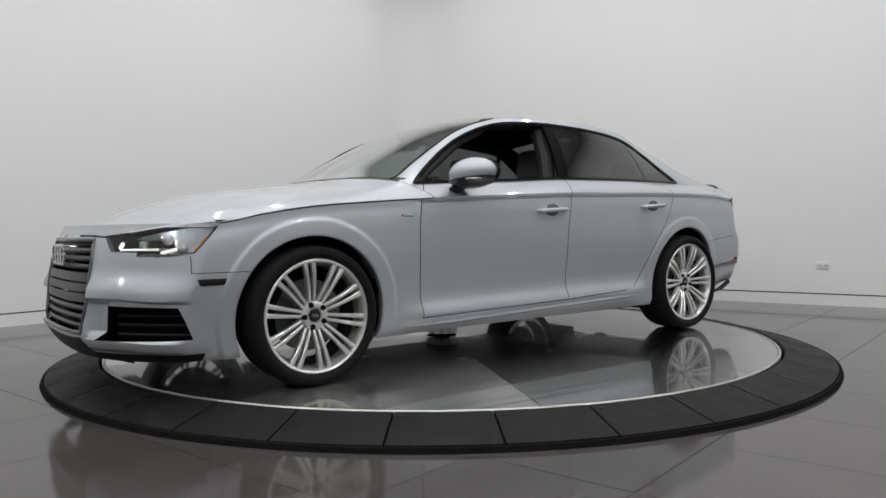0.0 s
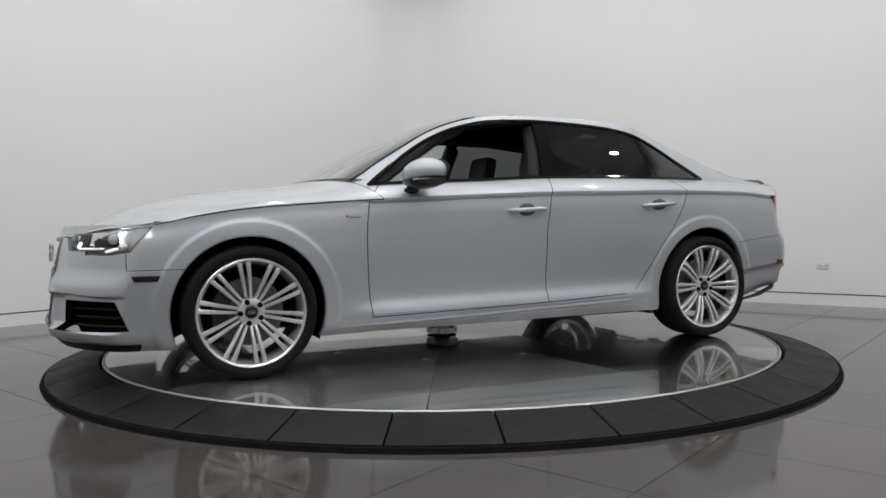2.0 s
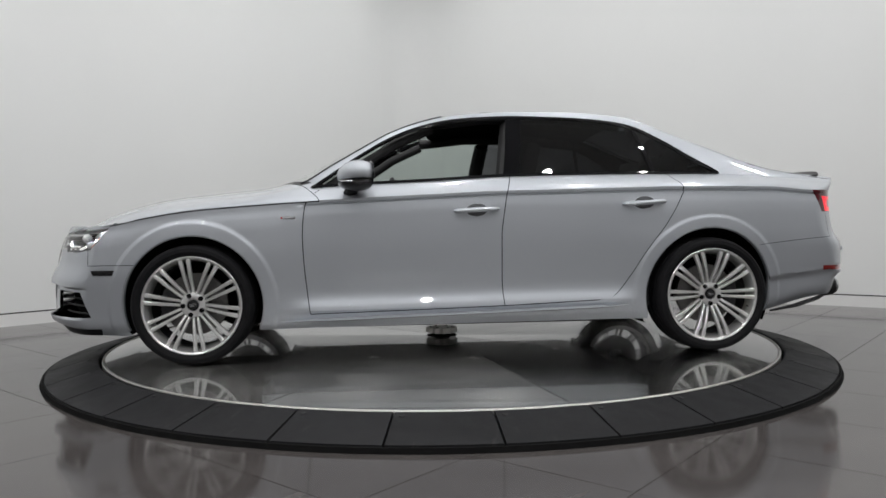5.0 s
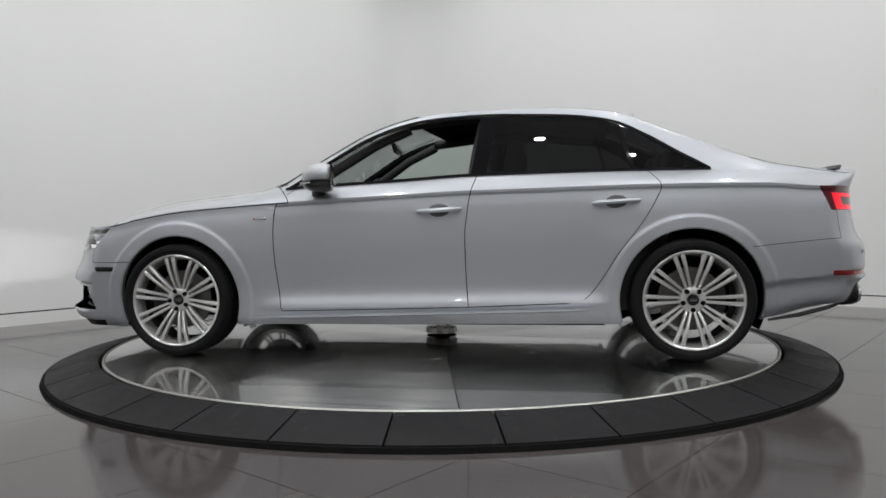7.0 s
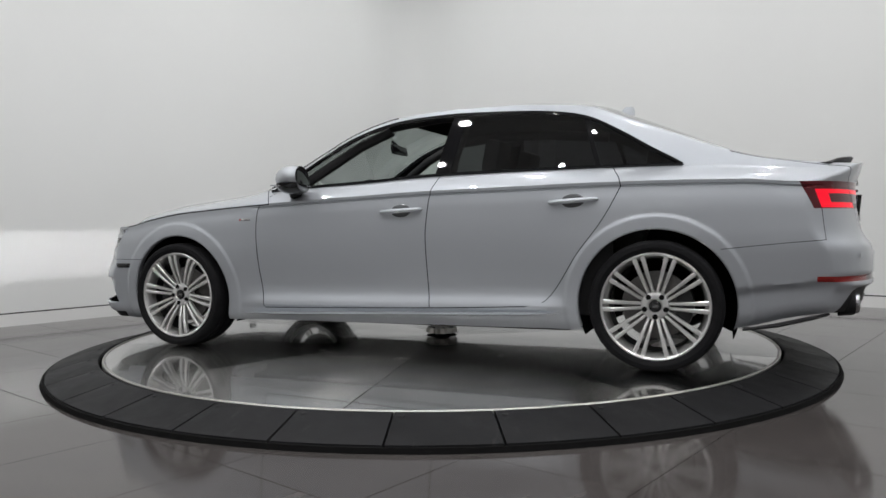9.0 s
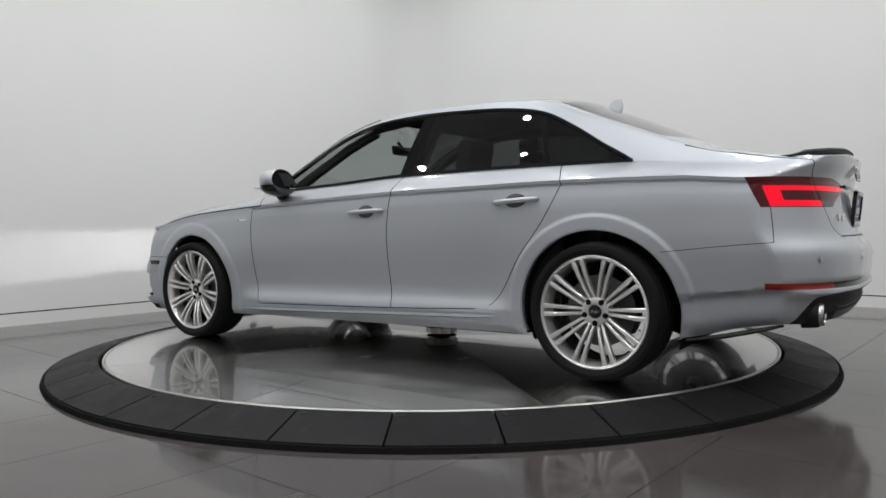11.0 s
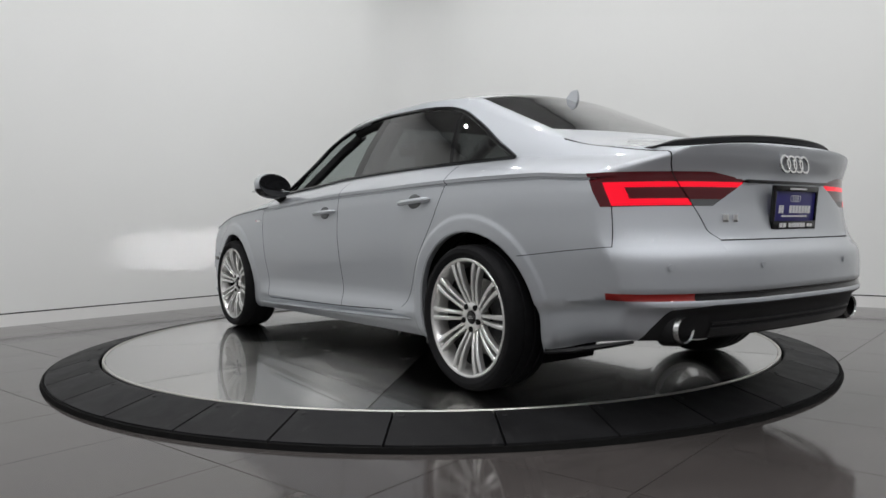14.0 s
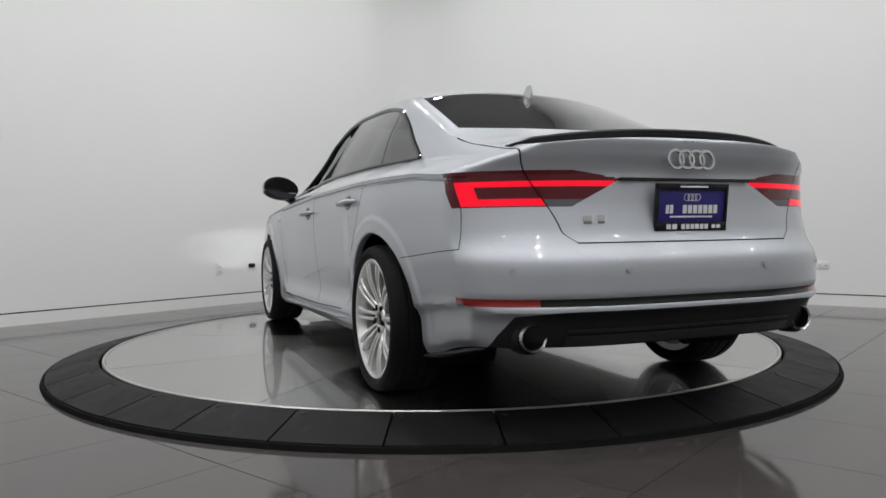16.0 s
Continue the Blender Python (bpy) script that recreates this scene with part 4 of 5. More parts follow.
    bmesh.ops.rotate(bm, verts=bm.verts, cent=(0, 0, 0), matrix=Matrix.Rotation(radians(-90), 3, "X"))
    bmesh.ops.translate(bm, verts=bm.verts, vec=(-0.21, 0.085, -0.07))
    part("valve", bm, BLACK, w)
    return w


def wells(car):
    for x in (AXLE, -AXLE):
        for s in (1, -1):
            bm = bmesh.new()
            lathe(bm, [(0.385, 0.0), (0.385, 0.30), (0.10, 0.32), (0.0, 0.32)], 40, axis="Y", start=-25, sweep=230)
            ob = part("wheel_well", bm, DARK, car, smooth=False)
            ob.matrix_basis = pose(x, s * 0.785, WHEEL_Z, 0, 0, 0 if s < 0 else 180)
            # rolled lip of the wheel arch, following the bulge of the wing
            bm = bmesh.new()
            rad = 0.367 if x > 0 else 0.376
            loops = []
            for i in range(49):
                a = radians(-22 + 224 * i / 48)
                px, pz = x + rad * math.cos(a), WHEEL_Z + rad * math.sin(a)
                p = Vector((px, surface_y(px, pz), pz))
                zb = z_bottom(px)
                q = Vector((math.cos(a), 0, math.sin(a)))
                if pz < zb - 0.005:
                    continue
                loops.append([bm.verts.new(Vector((px, s * (p.y + dy), pz)) + q * dr) for dr, dy in ((-0.0005, -0.001), (-0.006, -0.004), (-0.006, -0.03), (0.0, -0.03))])
            for a_, b_ in zip(loops, loops[1:]):
                for j in range(4):
                    bm.faces.new((a_[j], a_[(j + 1) % 4], b_[(j + 1) % 4], b_[j]))
            part("arch_lip", bm, PAINT, car)


SILL_Z = (0.267, 0.217)      # the sill ridge at its rear and front end


def underside(car):
    bm = bmesh.new()
    box(bm, (-0.98, -0.74, 0.165), (0.98, 0.74, 0.20), bevel=0.015)
    box(bm, (-1.10, -0.55, 0.19), (2.05, 0.55, 0.25), bevel=0.02)
    box(bm, (-2.28, -0.52, 0.30), (-1.55, 0.52, 0.36), bevel=0.02)
    part("floor_pan", bm, DARK, car, smooth=False)
    bm = bmesh.new()
    box(bm, (1.05, -0.45, 0.25), (1.95, 0.45, 0.70), bevel=0.05)
    part("engine", bm, DARK, car, smooth=False)
    bm = bmesh.new()
    tube(bm, [(-AXLE, -0.7, WHEEL_Z), (-AXLE, 0.7, WHEEL_Z)], 0.03, 10)
    part("rear_axle", bm, DARK, car)
    for s in (1, -1):
        bm = bmesh.new()
        loops = []
        for i in range(33):
            x = -0.935 + 1.90 * i / 32
            zz = SILL_Z[0] + (SILL_Z[1] - SILL_Z[0]) * i / 32
            taper = min(1, (i + 0.3) / 3, (32.3 - i) / 5)
            y = y_crease(x) - 0.020
            loops.append([bm.verts.new((x, s * (y + dy * taper), zz + dz * taper)) for dy, dz in ((-0.03, 0.009), (0.014, 0.008), (0.027, 0.003), (0.028, -0.003), (0.014, -0.010), (-0.03, -0.012))])
        for a, b in zip(loops, loops[1:]):
            for j in range(6):
                bm.faces.new((a[j], a[(j + 1) % 6], b[(j + 1) % 6], b[j]))
        bm.faces.new(loops[0])
        bm.faces.new(loops[-1][::-1])
        part("sill_blade", bm, PAINT, car, "bright ridge along the sill", angle=30)


def handles(car):
    for s in (1, -1):
        for x0, x1, z0, z1 in ((0.023, -0.212, 0.795, 0.806), (-0.906, -1.140, 0.824, 0.837)):
            xm, zm = (x0 + x1) / 2, (z0 + z1) / 2
            y = surface_y(xm, zm)
            h = new("door_handle")
            h.parent = car
            tagged(h, "silver bar door handle over a patch of painted shade")
            h.matrix_basis = pose(xm, s * y, zm, 0, math.degrees(math.atan2(z1 - z0, x0 - x1)) * 1.0, 0)
            bm = bmesh.new()
            pts = [(-0.117, -0.004), (-0.105, 0.014), (-0.07, 0.027), (0.0, 0.031), (0.07, 0.027), (0.105, 0.014), (0.117, -0.004)]
            tube(bm, [(a, s * b, 0.0) for a, b in pts], [0.010, 0.015, 0.017, 0.017, 0.017, 0.016, 0.010], 12, 0.75)
            part("grip", bm, PAINT, h)
            # Thin dark disc; its grey paints the shade of a hollow not modelled.
            bm = bmesh.new()
            r = bmesh.ops.create_uvsphere(bm, u_segments=24, v_segments=12, radius=1)
            for v in bm.verts:
                v.co = Vector((v.co.x * 0.058, s * (v.co.y * 0.005 + 0.0005), v.co.z * 0.035))
            part("shade_patch", bm, LAMP_GREY, h, "dark grey patch, shade behind the grip put into its colour")


def mirrors(car):
    for s in (1, -1):
        m = new("wing_mirror")
        m.parent = car
        tagged(m, "silver wing mirror with a black foot")
        m.matrix_basis = pose(0.54, s * 0.948, 0.985)
        bm = bmesh.new()
        bmesh.ops.create_uvsphere(bm, u_segments=32, v_segments=20, radius=1)
        for v in bm.verts:
            x, y, z = v.co
            back = -0.062
            nx = x * 0.105 if x > 0 else max(x * 0.105, back)
            nz = z * 0.078 if z > 0 else max(z * 0.078, -0.032)
            v.co = Vector((nx - 0.025 * y * 1.0, s * (y * 0.118), nz + 0.012 * y))
        part("mirror_shell", bm, PAINT, m)
        bm = bmesh.new()
        bmesh.ops.create_uvsphere(bm, u_segments=32, v_segments=12, radius=1)
        for v in bm.verts:
            x, y, z = v.co
            nx = x * 0.103 if x > 0 else max(x * 0.103, -0.064)
            v.co = Vector((nx - 0.025 * y, s * y * 0.116, (z * 0.05 if z < 0 else z * 0.004) - 0.030 + 0.012 * y))
        part("lower_shell", bm, GLOSS, m, "gloss black lower shell")
        bm = bmesh.new()
        bmesh.ops.create_uvsphere(bm, u_segments=24, v_segments=12, radius=1)
        for v in bm.verts:
            x, y, z = v.co
            v.co = Vector((x * 0.006 - 0.063 - 0.025 * y, s * y * 0.118, max(z * 0.074, -0.062) + 0.012 * y))
        part("mirror_glass", bm, GLOSS, m)
        bm = bmesh.new()
        tube(bm, [(0.015, -s * 0.02, -0.045), (0.035, -s * 0.07, -0.07), (0.04, -s * 0.10, -0.088)], [0.035, 0.034, 0.04], 12, 0.7)
        part("mirror_foot", bm, BLACK, m)
        bm = bmesh.new()
        box(bm, (-0.058, s * 0.0 - 0.10, -0.036), (0.085, s * 0.0 + 0.10, -0.030), bevel=0.003)
        part("mirror_strip", bm, SATIN, m)


def surround(car):
    """Black frames round the side glass, and the bright strip under it."""
    for s in (1, -1):
        bm = bmesh.new()
        xs = [-1.53 + 2.32 * i / 60 for i in range(61)]

        def glass_y(x, z):
            b, r = (y_belt(x), z_belt(x)), (y_rail(x), z_rail(x))
            t = min(max((z - b[1]) / max(r[1] - b[1], 0.02), 0), 1)
            return b[0] + (r[0] - b[0]) * t + 0.018 * math.sin(math.pi * t) * min(1, (r[1] - b[1]) / 0.3)
        tube(bm, [(x, s * (glass_y(x, z_glass_top(x)) + 0.001), z_glass_top(x) - 0.004) for x in xs], 0.012, 6)
        part("window_surround", bm, GLOSS, car, "black window surround")
        bm = bmesh.new()
        tube(bm, [(x, s * (y_belt(x) + 0.003), z_belt(x) + 0.004) for x in xs], 0.009, 6)
        part("belt_strip", bm, GLOSS, car, "black strip under the side windows")


def screen_edges(car):
    """Black rubber edge along both sides of the windscreen."""
    for s in (1, -1):
        bm = bmesh.new()
        pts = []
        for i in range(25):
            x = 0.06 + 0.80 * i / 24
            y, z, zt = y_rail(x) - 0.014, z_rail(x), max(z_top(x), z_rail(x) + 0.004)
            pts.append((x, s * y, z + (zt - z) * (1 - (1 - 0.014 / y_rail(x)) ** 2.3) + 0.001))
        tube(bm, pts, 0.007, 6)
        part("screen_edge", bm, BLACK, car, "black edge of the windscreen")


def lamps(car, made):
    for i, s in enumerate((1, -1)):
        head = made["headlamp_lens"][i]
        # light guide strips follow the lens a little inside it
        for name, z0, z1, y0, y1, material, r in (("light_strip", 0.628, 0.630, 0.545, 0.700, DRL, 0.0045), ("light_strip", 0.634, 0.658, 0.538, 0.546, DRL, 0.008), ("light_strip", 0.614, 0.630, 0.715, 0.760, DRL, 0.0065)):
            bm = bmesh.new()
            pts = []
            for k in range(9):
                t = k / 8
                y = y0 + (y1 - y0) * t
                z = z0 + (z1 - z0) * t
                pts.append((nose_x(y, z, 0.040), s * (y - 0.012), z))
            tube(bm, pts, r, 8)
            part(name, bm, material, head)
        bm = bmesh.new()
        tube(bm, [(1.930, s * 0.812, 0.624), (1.905, s * 0.818, 0.648), (1.88, s * 0.820, 0.678)], 0.008, 8)
        part("side_reflector", bm, AMBER, head, "amber reflector")
        for y, z in ((0.715, 0.672), (0.770, 0.634)):
            bm = bmesh.new()
            bmesh.ops.create_uvsphere(bm, u_segments=20, v_segments=12, radius=0.024)
            part("projector", bm, LAMP_SILVER, head, "bright projector lens").location = (nose_x(y, z, 0.052), s * (y - 0.02), z)
        # side marker on the bumper
        bm = bmesh.new()
        box(bm, (-0.061, -0.006, -0.014), (0.061, 0.005, 0.014), bevel=0.004)
        for v in bm.verts:
            v.co.x *= 1.0 - 0.16 * (v.co.z < 0)
        ob = part("side_marker", bm, GLOSS, car, "dark side marker lamp")
        ob.matrix_basis = pose(1.870, s * surface_y(1.87, 0.492), 0.492, 0, 0, -s * math.degrees(math.atan2(surface_y(1.82, 0.492) - surface_y(1.94, 0.492), 0.12)))


def grille(car):
    """Dark single-frame grille with flat slats, plate holder and rings."""
    def y_half(z):
        return 0.440 - 0.045 * blend(0.42, 0.27, z) - 0.03 * blend(0.56, 0.68, z)
    g = new("grille")
    g.parent = car
    tagged(g, "black radiator grille with flat slats")
    bm = bmesh.new()
    cols = 24
    vs = []
    for z in (0.12, 0.32, 0.45, 0.58, 0.695):
        h = y_half(z) + 0.04
        vs.append([bm.verts.new((nose_x(-h + 2 * h * k / cols, z, 0.10), -h + 2 * h * k / cols, z)) for k in range(cols + 1)])
    for a, b in zip(vs, vs[1:]):
        for k in range(cols):
            bm.faces.new((a[k], a[k + 1], b[k + 1], b[k]))
    part("backing", bm, DARK, g)
    bm = bmesh.new()
    loop = []
    zs = [0.272 + (0.672 - 0.272) * i / 12 for i in range(13)]
    for z in zs:
        loop.append((nose_x(y_half(z), z, 0.004), y_half(z), z))
    top = [(nose_x(y_half(0.672) * (1 - 2 * k / 16), 0.672, 0.004), y_half(0.672) * (1 - 2 * k / 16), 0.672) for k in range(1, 16)]
    left = [(x, -y, z) for x, y, z in reversed(loop)]
    low = [(nose_x(y_half(0.272) * (-1 + 2 * k / 16), 0.272, 0.004), y_half(0.272) * (-1 + 2 * k / 16), 0.272) for k in range(1, 17)]
    tube(bm, loop + top + left + low, 0.010, 8)
    part("grille_frame", bm, LAMP_GREY, g, "satin grey grille frame")
    for i in range(7):
        z = (0.300, 0.338, 0.376, 0.555, 0.590, 0.625, 0.655)[i]
        h = y_half(z) - 0.01
        bm = bmesh.new()
        rows = []
        for k in range(cols + 1):
            y = -h + 2 * h * k / cols
            x = nose_x(y, z, 0.022)
            rows.append([bm.verts.new(p) for p in ((x, y, z - 0.010), (x + 0.006, y, z), (x, y, z + 0.012), (x - 0.05, y, z + 0.012), (x - 0.05, y, z - 0.010))])
        for a, b in zip(rows, rows[1:]):
            for j in range(5):
                bm.faces.new((a[j], a[(j + 1) % 5], b[(j + 1) % 5], b[j]))
        part("slat", bm, GRILLE, g, angle=25)
    for z in (0.402, 0.446, 0.490):
        bm = bmesh.new()
        rows = []
        for k in range(17):
            h = y_half(z) - 0.012
            y = -h + 2 * h * k / 16
            rows.append([bm.verts.new((nose_x(y, zz, 0.012 + d), y, zz)) for zz, d in ((z, 0.008), (z + 0.003, 0.0), (z + 0.038, 0.0), (z + 0.041, 0.008))])
        for a, b in zip(rows, rows[1:]):
            for j in range(3):
                bm.faces.new((a[j], a[j + 1], b[j + 1], b[j]))
        thick(part("plate_holder", bm, HOLDER, g, "blank dark grey front plate holder panel"), 0.01)
    rings(g, nose_x(0, 0.605, -0.010), 0.605, 1, 0.044)
    # lower side intakes
    for s in (1, -1):
        it = new("air_intake")
        it.parent = car
        tagged(it, "dark side air intake")
        bm = bmesh.new()
        n = 14
        rows = []
        for z in (0.16, 0.31, 0.46):
            rows.append([])
            for k in range(n + 1):
                y = 0.42 + 0.38 * k / n
                p = placed(2.30, y, z, 0.0)
                rows[-1].append(bm.verts.new((p.x - 0.075 - 0.05 * (k / n), s * (y - 0.01), z)))
        for a, b in zip(rows, rows[1:]):
            for k in range(n):
                bm.faces.new((a[k], a[k + 1], b[k + 1], b[k]))
        part("backing", bm, DARK, it)
        for z in (0.275, 0.315, 0.352):
            bm = bmesh.new()
            tube(bm, [(placed(2.30, 0.55 + 0.26 * k / 8, z).x - 0.045, s * (0.545 + 0.26 * k / 8), z) for k in range(9)], 0.008, 6, 0.7)
            part("slat", bm, BLACK, it)


def rings(parent, x, z, facing, r, y0=0.0, tilt=0.0):
    for k in range(4):
        bm = bmesh.new()
        lathe(bm, [(r - 0.005, 0.0), (r - 0.004, 0.006), (r + 0.004, 0.006), (r + 0.005, 0.0)], 40, closed=True)
        ob = part("ring", bm, CHROME, parent, "chrome ring")
        ob.matrix_basis = pose(x, y0 + (k - 1.5) * r * 1.42, z, 0, 90 * facing - tilt, 0)


def rear_parts(car, made):
    # spoiler on the edge of the boot lid
    bm = bmesh.new()
    loops = []
    for k in range(41):
        y = -0.625 + 1.25 * k / 40
        u = abs(y) / 0.625
        e = min(1.0, (1 - u) * 9 + 0.12)
        x = -2.335 + 0.155 * u ** 2.6
        z = 1.030 - 0.038 * u ** 2.2
        loops.append([bm.verts.new(p) for p in ((x + 0.085, y, z - 0.016 - 0.004 * e), (x + 0.03, y, z + 0.002 * e), (x - 0.012, y, z + 0.016 * e), (x - 0.018, y, z + 0.010 * e), (x - 0.010, y, z - 0.006), (x + 0.03, y, z - 0.022))])
    for a, b in zip(loops, loops[1:]):
        for j in range(6):
            bm.faces.new((a[j], a[(j + 1) % 6], b[(j + 1) % 6], b[j]))
    bm.faces.new(loops[0])
    bm.faces.new(loops[-1][::-1])
    part("spoiler", bm, BLACK, car, "black lip spoiler on the boot edge")
    # antenna fin
    bm = bmesh.new()
    loops = []
    for i in range(9):
        t = i / 8
        z = 1.340 + 0.073 * t
        x0, x1 = -1.06 - 0.115 * t ** 0.7, -1.215 - 0.012 * math.sin(t * 3)
        w = 0.014 * (1 - t) + 0.002
        loops.append([bm.verts.new(p) for p in ((x0, 0, z), (x0 * 0.6 + x1 * 0.4, w, z), (x1, w * 0.5, z), (x1, -w * 0.5, z), (x0 * 0.6 + x1 * 0.4, -w, z))])
    for a, b in zip(loops, loops[1:]):
        for j in range(5):
            bm.faces.new((a[j], a[(j + 1) % 5], b[(j + 1) % 5], b[j]))
    bm.faces.new(loops[-1])
    part("antenna_fin", bm, PAINT, car, "silver shark-fin antenna", angle=60)
    # plate and its frame
    xb = tail_x(0, 0.77) - 0.016
    plate = new("number_plate")
    plate.parent = car
    tagged(plate, "dealer plate, blue with white lettering in a black frame")
    plate.matrix_basis = pose(xb, 0, 0.768, 0, -6, 0)
    bm = bmesh.new()
    box(bm, (-0.006, -0.150, -0.074), (0.0, 0.150, 0.074), bevel=0.002)
    part("plate", bm, PLATE_BLUE, plate, "blue plate")
    for lo, hi in (((-0.014, -0.158, 0.062), (0.004, 0.158, 0.084)), ((-0.014, -0.158, -0.084), (0.004, 0.158, -0.052)), ((-0.014, -0.158, -0.084), (0.004, -0.148, 0.084)), ((-0.014, 0.148, -0.084), (0.004, 0.158, 0.084))):
        bm = bmesh.new()
        box(bm, lo, hi, bevel=0.003)
        part("plate_frame", bm, GLOSS, plate)
    bars = [(0.098, -0.007, 0.018, 0.030), (-0.038, -0.007, 0.080, 0.030), (0.0, -0.0335, 0.130, 0.006), (0.09, -0.068, 0.026, 0.017), (-0.012, -0.068, 0.062, 0.017), (-0.108, -0.068, 0.022, 0.012), (0.0, 0.073, 0.085, 0.006)]
    for y, z, w, h in bars:
        n = max(1, round(w * 2 / 0.022)) if h > 0.01 else 1
        for k in range(n):
            bw = 2 * w / n
            bm = bmesh.new()
            yy = y - w + bw * (k + 0.5)
            x = -0.0075 if -0.05 < z < 0.06 else -0.0155
            box(bm, (x - 0.0008, yy - bw * 0.36, z - h / 2), (x + 0.003, yy + bw * 0.36, z + h / 2))
            part("print_bar", bm, WHITE, plate, smooth=False)
    for k in range(4):
        bm = bmesh.new()
        lathe(bm, [(0.011, 0.0), (0.011, 0.001), (0.013, 0.001), (0.013, 0.0)], 20, closed=True)
        ob = part("print_ring", bm, WHITE, plate)
        ob.matrix_basis = pose(-0.0065, -0.024 + 0.016 * k, 0.035, 0, -90, 0)
    rings(car, tail_x(0, 0.935) - 0.012, 0.936, -1, 0.032, 0.0, -8)
    # dark recess over the plate and the grip strip
    bm = bmesh.new()
    box(bm, (-0.008, -0.285, -0.006), (0.012, 0.285, 0.006), bevel=0.003)
    ob = part("boot_grip", bm, GLOSS, car, "dark boot grip above the plate")
    ob.matrix_basis = pose(tail_x(0, 0.866), 0, 0.866)
    # model lettering as plain bars
    for y, w in ((0.415, 0.032), (0.365, 0.026)):
        bm = bmesh.new()
        box(bm, (-0.004, -w / 2, -0.014), (0.004, w / 2, 0.014), bevel=0.003)
        ob = part("model_mark", bm, CHROME, car, "small chrome model mark")
        ob.matrix_basis = pose(tail_x(y, 0.727) - 0.002, y, 0.727, 0, 0, -8)
    for s in (1, -1):
        # exhaust tips
        ex = new("exhaust_tip")
        ex.parent = car
        tagged(ex, "round chrome exhaust tip")
        ex.matrix_basis = pose(tail_x(0.605, 0.335) - 0.010, s * 0.605, 0.330, 0, -90, 0)
        bm = bmesh.new()
        lathe(bm, [(0.051, -0.16), (0.051, 0.0), (0.047, 0.006), (0.042, 0.0), (0.042, -0.16)], 32)
        part("tip", bm, SATIN, ex)
        bm = bmesh.new()
        lathe(bm, [(0.0, -0.10), (0.0418, -0.10), (0.0416, -0.002)], 24)
        part("bore", bm, DARK, ex)
        bm = bmesh.new()
        lathe(bm, [(0.0515, -0.020), (0.056, -0.012), (0.061, -0.025), (0.066, -0.08)], 24)
        part("surround", bm, BLACK, ex)
        for y in (0.685, 0.30):
            bm = bmesh.new()
            lathe(bm, [(0.0, 0.002), (0.0098, 0.002), (0.010, 0.0005), (0.0125, 0.0005), (0.0128, 0.0)], 20)
            ob = part("parking_sensor", bm, PAINT, car)
            ob.matrix_basis = pose(tail_x(y, 0.556) - 0.003, s * y, 0.556, 0, -90, -s * (20 if y > 0.5 else 6))
        # corner blades under the bumper
        bm = bmesh.new()
        tube(bm, [(-1.80, s * 0.800, 0.208), (-1.95, s * 0.795, 0.234), (-2.10, s * 0.760, 0.268), (-2.17, s * 0.72, 0.284)], [0.012, 0.022, 0.02, 0.012], 8, 0.5)
        part("corner_blade", bm, BLACK, car, "black blade under the bumper corner")
        # badge on the front wing
        bm = bmesh.new()
        box(bm, (-0.045, -0.0025, -0.006), (0.020, 0.0025, 0.006), bevel=0.001)
        y = surface_y(0.91, 0.769)
        ob = part("wing_badge", bm, CHROME, car, "small chrome and red wing badge")
        ob.matrix_basis = pose(0.915, s * y, 0.769)
        bm = bmesh.new()
        box(bm, (0.022, -0.0028, -0.005), (0.031, 0.0028, 0.005), bevel=0.001)
        part("badge_mark", bm, RED_BADGE, ob)
    for z0, z1, d in ((0.345, 0.352, 0.0), (0.300, 0.330, -0.012)):
        bm = bmesh.new()
        rows = []
        for k in range(25):
            y = -0.50 + 1.0 * k / 24
            rows.append([bm.verts.new((tail_x(y, z) + dx, y, z)) for z, dx in ((z0 - 0.004, 0.01), (z0, -0.006 + d * 0), (z1, -0.008), (z1 + 0.004, 0.01))])
        for a, b in zip(rows, rows[1:]):
            for j in range(3):
                bm.faces.new((a[j], a[j + 1], b[j + 1], b[j]))
        part("apron_rib", bm, GRILLE, car)


def seat(car, x, y, width, z=0.36):
    s = new("seat")
    s.parent = car
    tagged(s, "grey leather car seat with headrest")
    s.matrix_basis = pose(x, y, 0)
    bm = bmesh.new()
    box(bm, (-0.26, -width / 2, z), (0.27, width / 2, z + 0.15), bevel=0.05)
    part("cushion", bm, SEAT, s)
    bm = bmesh.new()
    box(bm, (-0.07, -width / 2 + 0.01, 0.0), (0.07, width / 2 - 0.01, 0.60), pose(-0.27, 0, z + 0.08, 0, -20, 0), bevel=0.05)
    part("backrest", bm, SEAT, s)
    return s


def headrest(s, y, x=-0.48, z=1.11, w=0.27):
    bm = bmesh.new()
    box(bm, (-0.05, -w / 2, -0.10), (0.05, w / 2, 0.10), pose(x, y, z, 0, -12, 0), bevel=0.04)
    part("headrest", bm, SEAT, s)


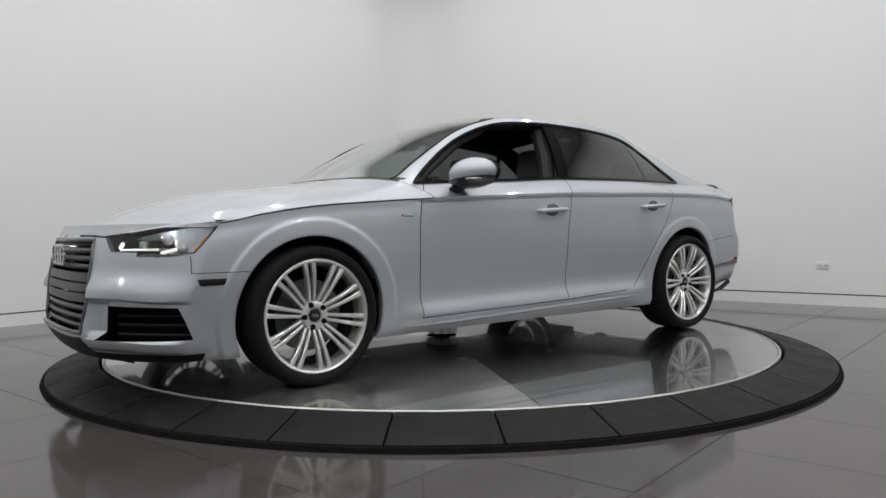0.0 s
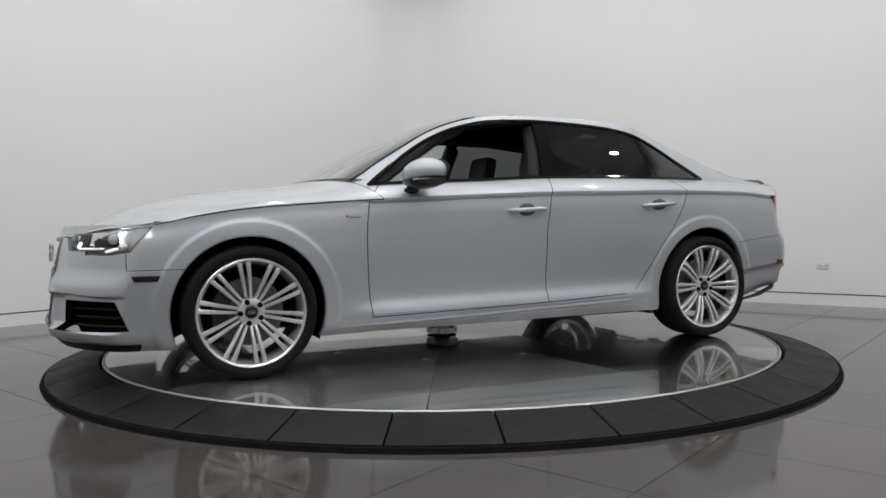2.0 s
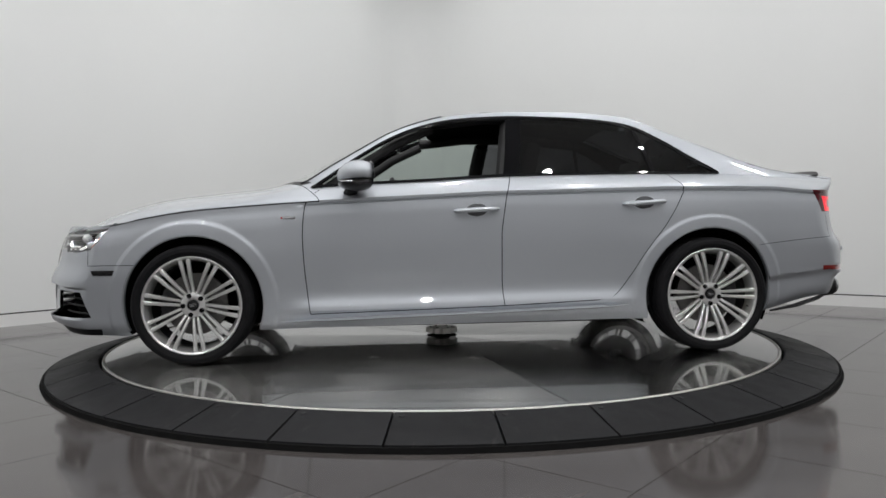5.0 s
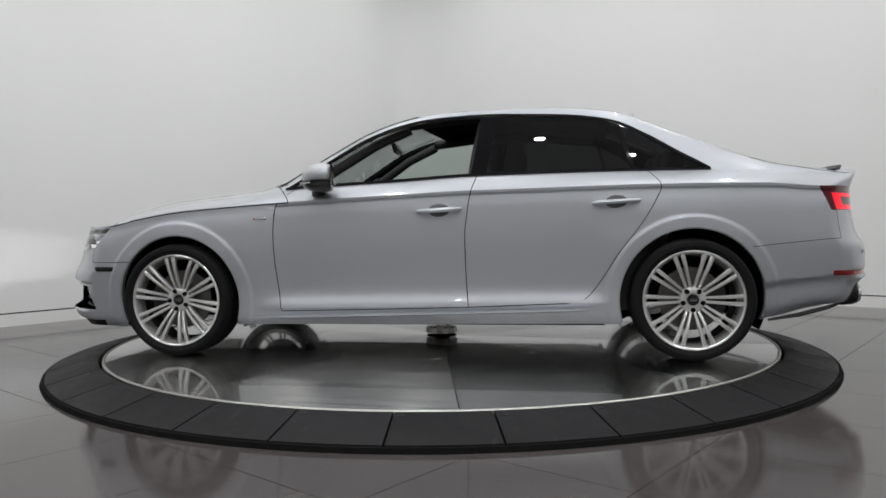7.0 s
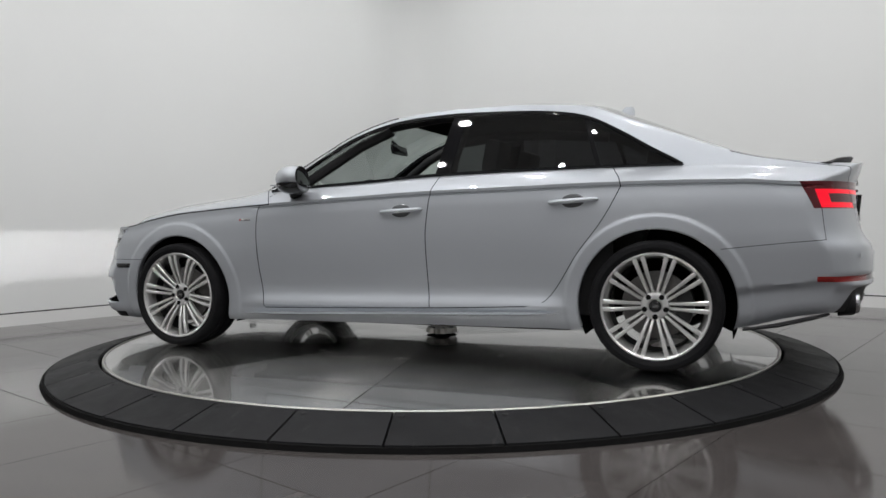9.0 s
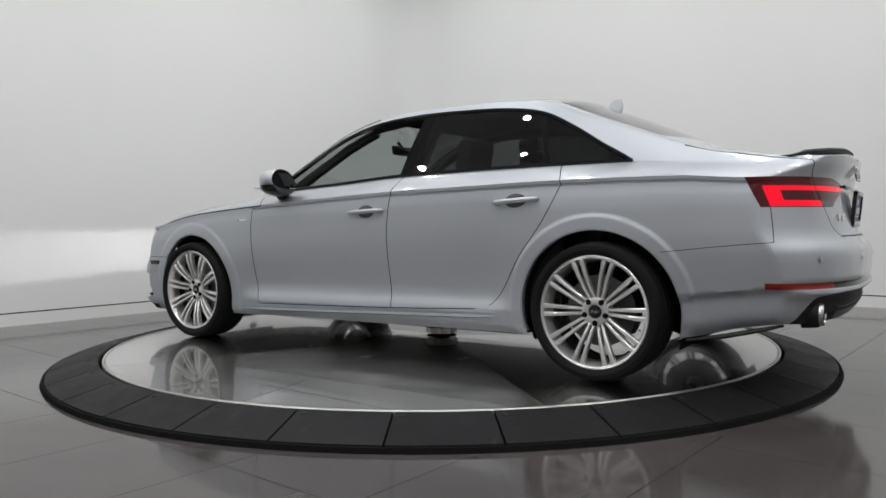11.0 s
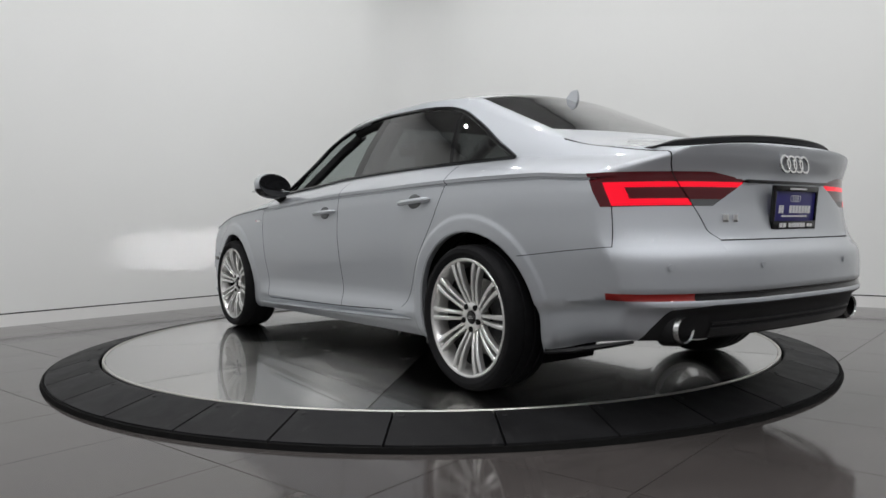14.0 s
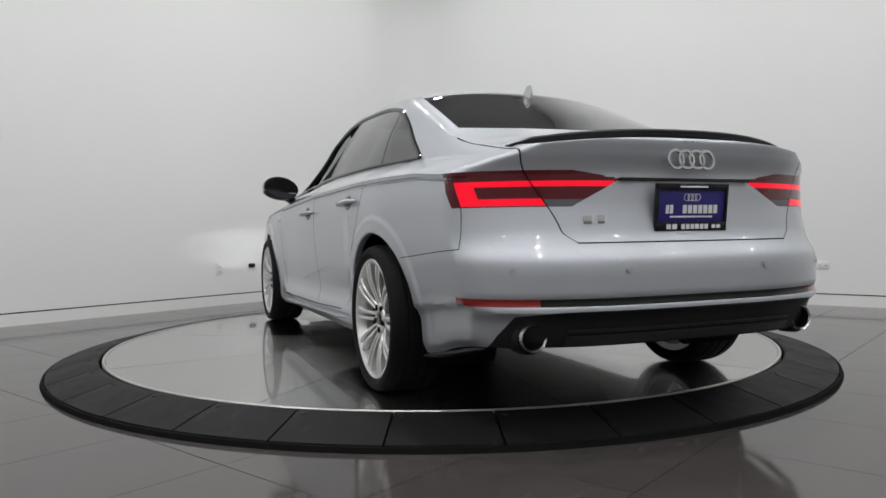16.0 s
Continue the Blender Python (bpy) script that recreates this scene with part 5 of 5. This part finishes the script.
def cabin(car):
    for y in (0.37, -0.37):
        s = seat(car, 0.12 - 0.12, y, 0.50)
        headrest(s, 0)
    s = seat(car, -0.92, 0.0, 1.22)
    for y in (-0.4, 0.0, 0.4):
        headrest(s, y, -0.47, 1.06)
    bm = bmesh.new()
    box(bm, (0.52, -0.70, 0.55), (0.95, 0.70, 0.905), bevel=0.06)
    part("dashboard", bm, CABIN, car)
    bm = bmesh.new()
    box(bm, (0.56, 0.22, 0.88), (0.70, 0.52, 0.955), bevel=0.03)
    part("instrument_hood", bm, CABIN, car)
    bm = bmesh.new()
    lathe(bm, [(0.170, 0.0), (0.182, 0.014), (0.194, 0.0), (0.182, -0.014)], 36, closed=True)
    sw = part("steering_wheel", bm, CABIN, car)
    sw.matrix_basis = pose(0.42, 0.37, 0.84, 0, 65, 0)
    for a in (0, 180, 270):
        bm = bmesh.new()
        box(bm, (0.0, -0.018, -0.01), (0.175, 0.018, 0.01), Matrix.Rotation(radians(a), 4, "Z"), bevel=0.006)
        part("wheel_spoke", bm, CABIN, sw)
    bm = bmesh.new()
    box(bm, (-0.012, -0.115, -0.032), (0.012, 0.115, 0.032), bevel=0.012)
    im = part("inner_mirror", bm, GLOSS, car, "black inner rear-view mirror")
    im.matrix_basis = pose(0.30, 0.02, 1.225, 0, 10, 0)
    bm = bmesh.new()
    tube(bm, [(0.31, 0, 1.24), (0.36, 0, 1.29)], 0.012, 8)
    part("mirror_stalk", bm, GLOSS, car)
    for s in (1, -1):
        for name, pts, r in (("pillar_lining", [(0.72, 0.66, 0.93), (0.53, 0.60, 1.06), (0.32, 0.545, 1.195), (0.12, 0.515, 1.285)], 0.03),
                             ("roof_lining", [(0.12, 0.535, 1.31), (-0.2, 0.53, 1.345), (-0.6, 0.53, 1.34), (-1.0, 0.52, 1.30)], 0.035),
                             ("pillar_lining", [(-0.27, 0.70, 0.92), (-0.30, 0.64, 1.12), (-0.33, 0.55, 1.29)], 0.05)):
            bm = bmesh.new()
            tube(bm, [(a, s * b, c) for a, b, c in pts], r, 10)
            part(name, bm, CABIN, car)
    bm = bmesh.new()
    box(bm, (-1.95, -0.60, 0.90), (-1.40, 0.60, 0.945), bevel=0.01)
    part("parcel_shelf", bm, CABIN, car)
    for s in (1, -1):
        bm = bmesh.new()
        box(bm, (-1.2, -0.02, 0.25), (0.75, 0.02, 0.915), bevel=0.015)
        part("door_trim", bm, CABIN, car).location = (0, s * 0.745, 0)


def low_beam(car):
    """A lit slit in each headlamp under a hood that throws its light level and downwards."""
    for s in (1, -1):
        lamp = new("low_beam_lamp")
        lamp.parent = car
        tagged(lamp, "lit low beam lamp in a dark hood")
        lamp.matrix_basis = pose(nose_x(0.68, 0.64, 0.13), s * 0.62, 0.664)
        bm = bmesh.new()
        box(bm, (-0.002, -0.055, -0.006), (0.0, 0.055, 0.0))
        part("light_source", bm, BEAM, lamp, smooth=False)
        for lo, hi in (((0.0005, -0.060, 0.0005), (0.115, 0.060, 0.003)), ((0.0005, -0.060, -0.030), (0.115, 0.060, -0.027)),
                       ((-0.006, -0.060, -0.030), (-0.003, 0.060, 0.003)), ((0.0005, -0.064, -0.030), (0.115, -0.060, 0.003)), ((0.0005, 0.060, -0.030), (0.115, 0.064, 0.003))):
            bm = bmesh.new()
            box(bm, lo, hi)
            part("hood", bm, DARK, lamp, smooth=False)


def build_car():
    car = tagged(new("car"), "silver four-door saloon with tinted rear glass on a turntable", "car")
    made = split_body(car)
    wells(car)
    underside(car)
    for x in (AXLE, -AXLE):
        for s in (1, -1):
            wheel(car, x, s)
    surround(car)
    screen_edges(car)
    handles(car)
    mirrors(car)
    lamps(car, made)
    grille(car)
    rear_parts(car, made)
    cabin(car)
    low_beam(car)
    return car


CAR_OFF = Vector((-0.0243, 0.0067, 0))

downlights()
disc = turntable()
car = build_car()
outlet("power_outlet", Vector((3.627, 2.118, 0.381)), OUT_R, 0.115, 0.072, "white double power outlet low on the wall", [(-0.027, 0.0), (0.027, 0.0)])
outlet("power_outlet", Vector((-2.320, 2.852, 0.380)), OUT_L, 0.075, 0.118, "white power outlet plate low on the wall", [(0, 0.026), (0, -0.026)])
bm_ = bmesh.new()
box(bm_, (-0.035, -0.03, -0.022), (0.035, 0.006, 0.022), bevel=0.012)
stub = thing("wall_stub", bm_, BLACK, "small dark cable stub on the wall", "cable stub")
stub.matrix_basis = pose(-2.062, 3.151, 0.403, 0, 0, 49)
tiles(room())


def motions():
    rows_disc, rows_car = [], []
    for i in range(33):
        t = i * 0.5
        a = heading(t)
        rows_disc.append((t, pose(0, 0, ZT, 0, 0, a)))
        o = Matrix.Rotation(radians(a), 3, "Z") @ CAR_OFF
        rows_car.append((t, pose(o.x, o.y, ZT + 0.0005, 0, 0, a)))
    walk(disc, rows_disc)
    walk(car, rows_car)


motions()
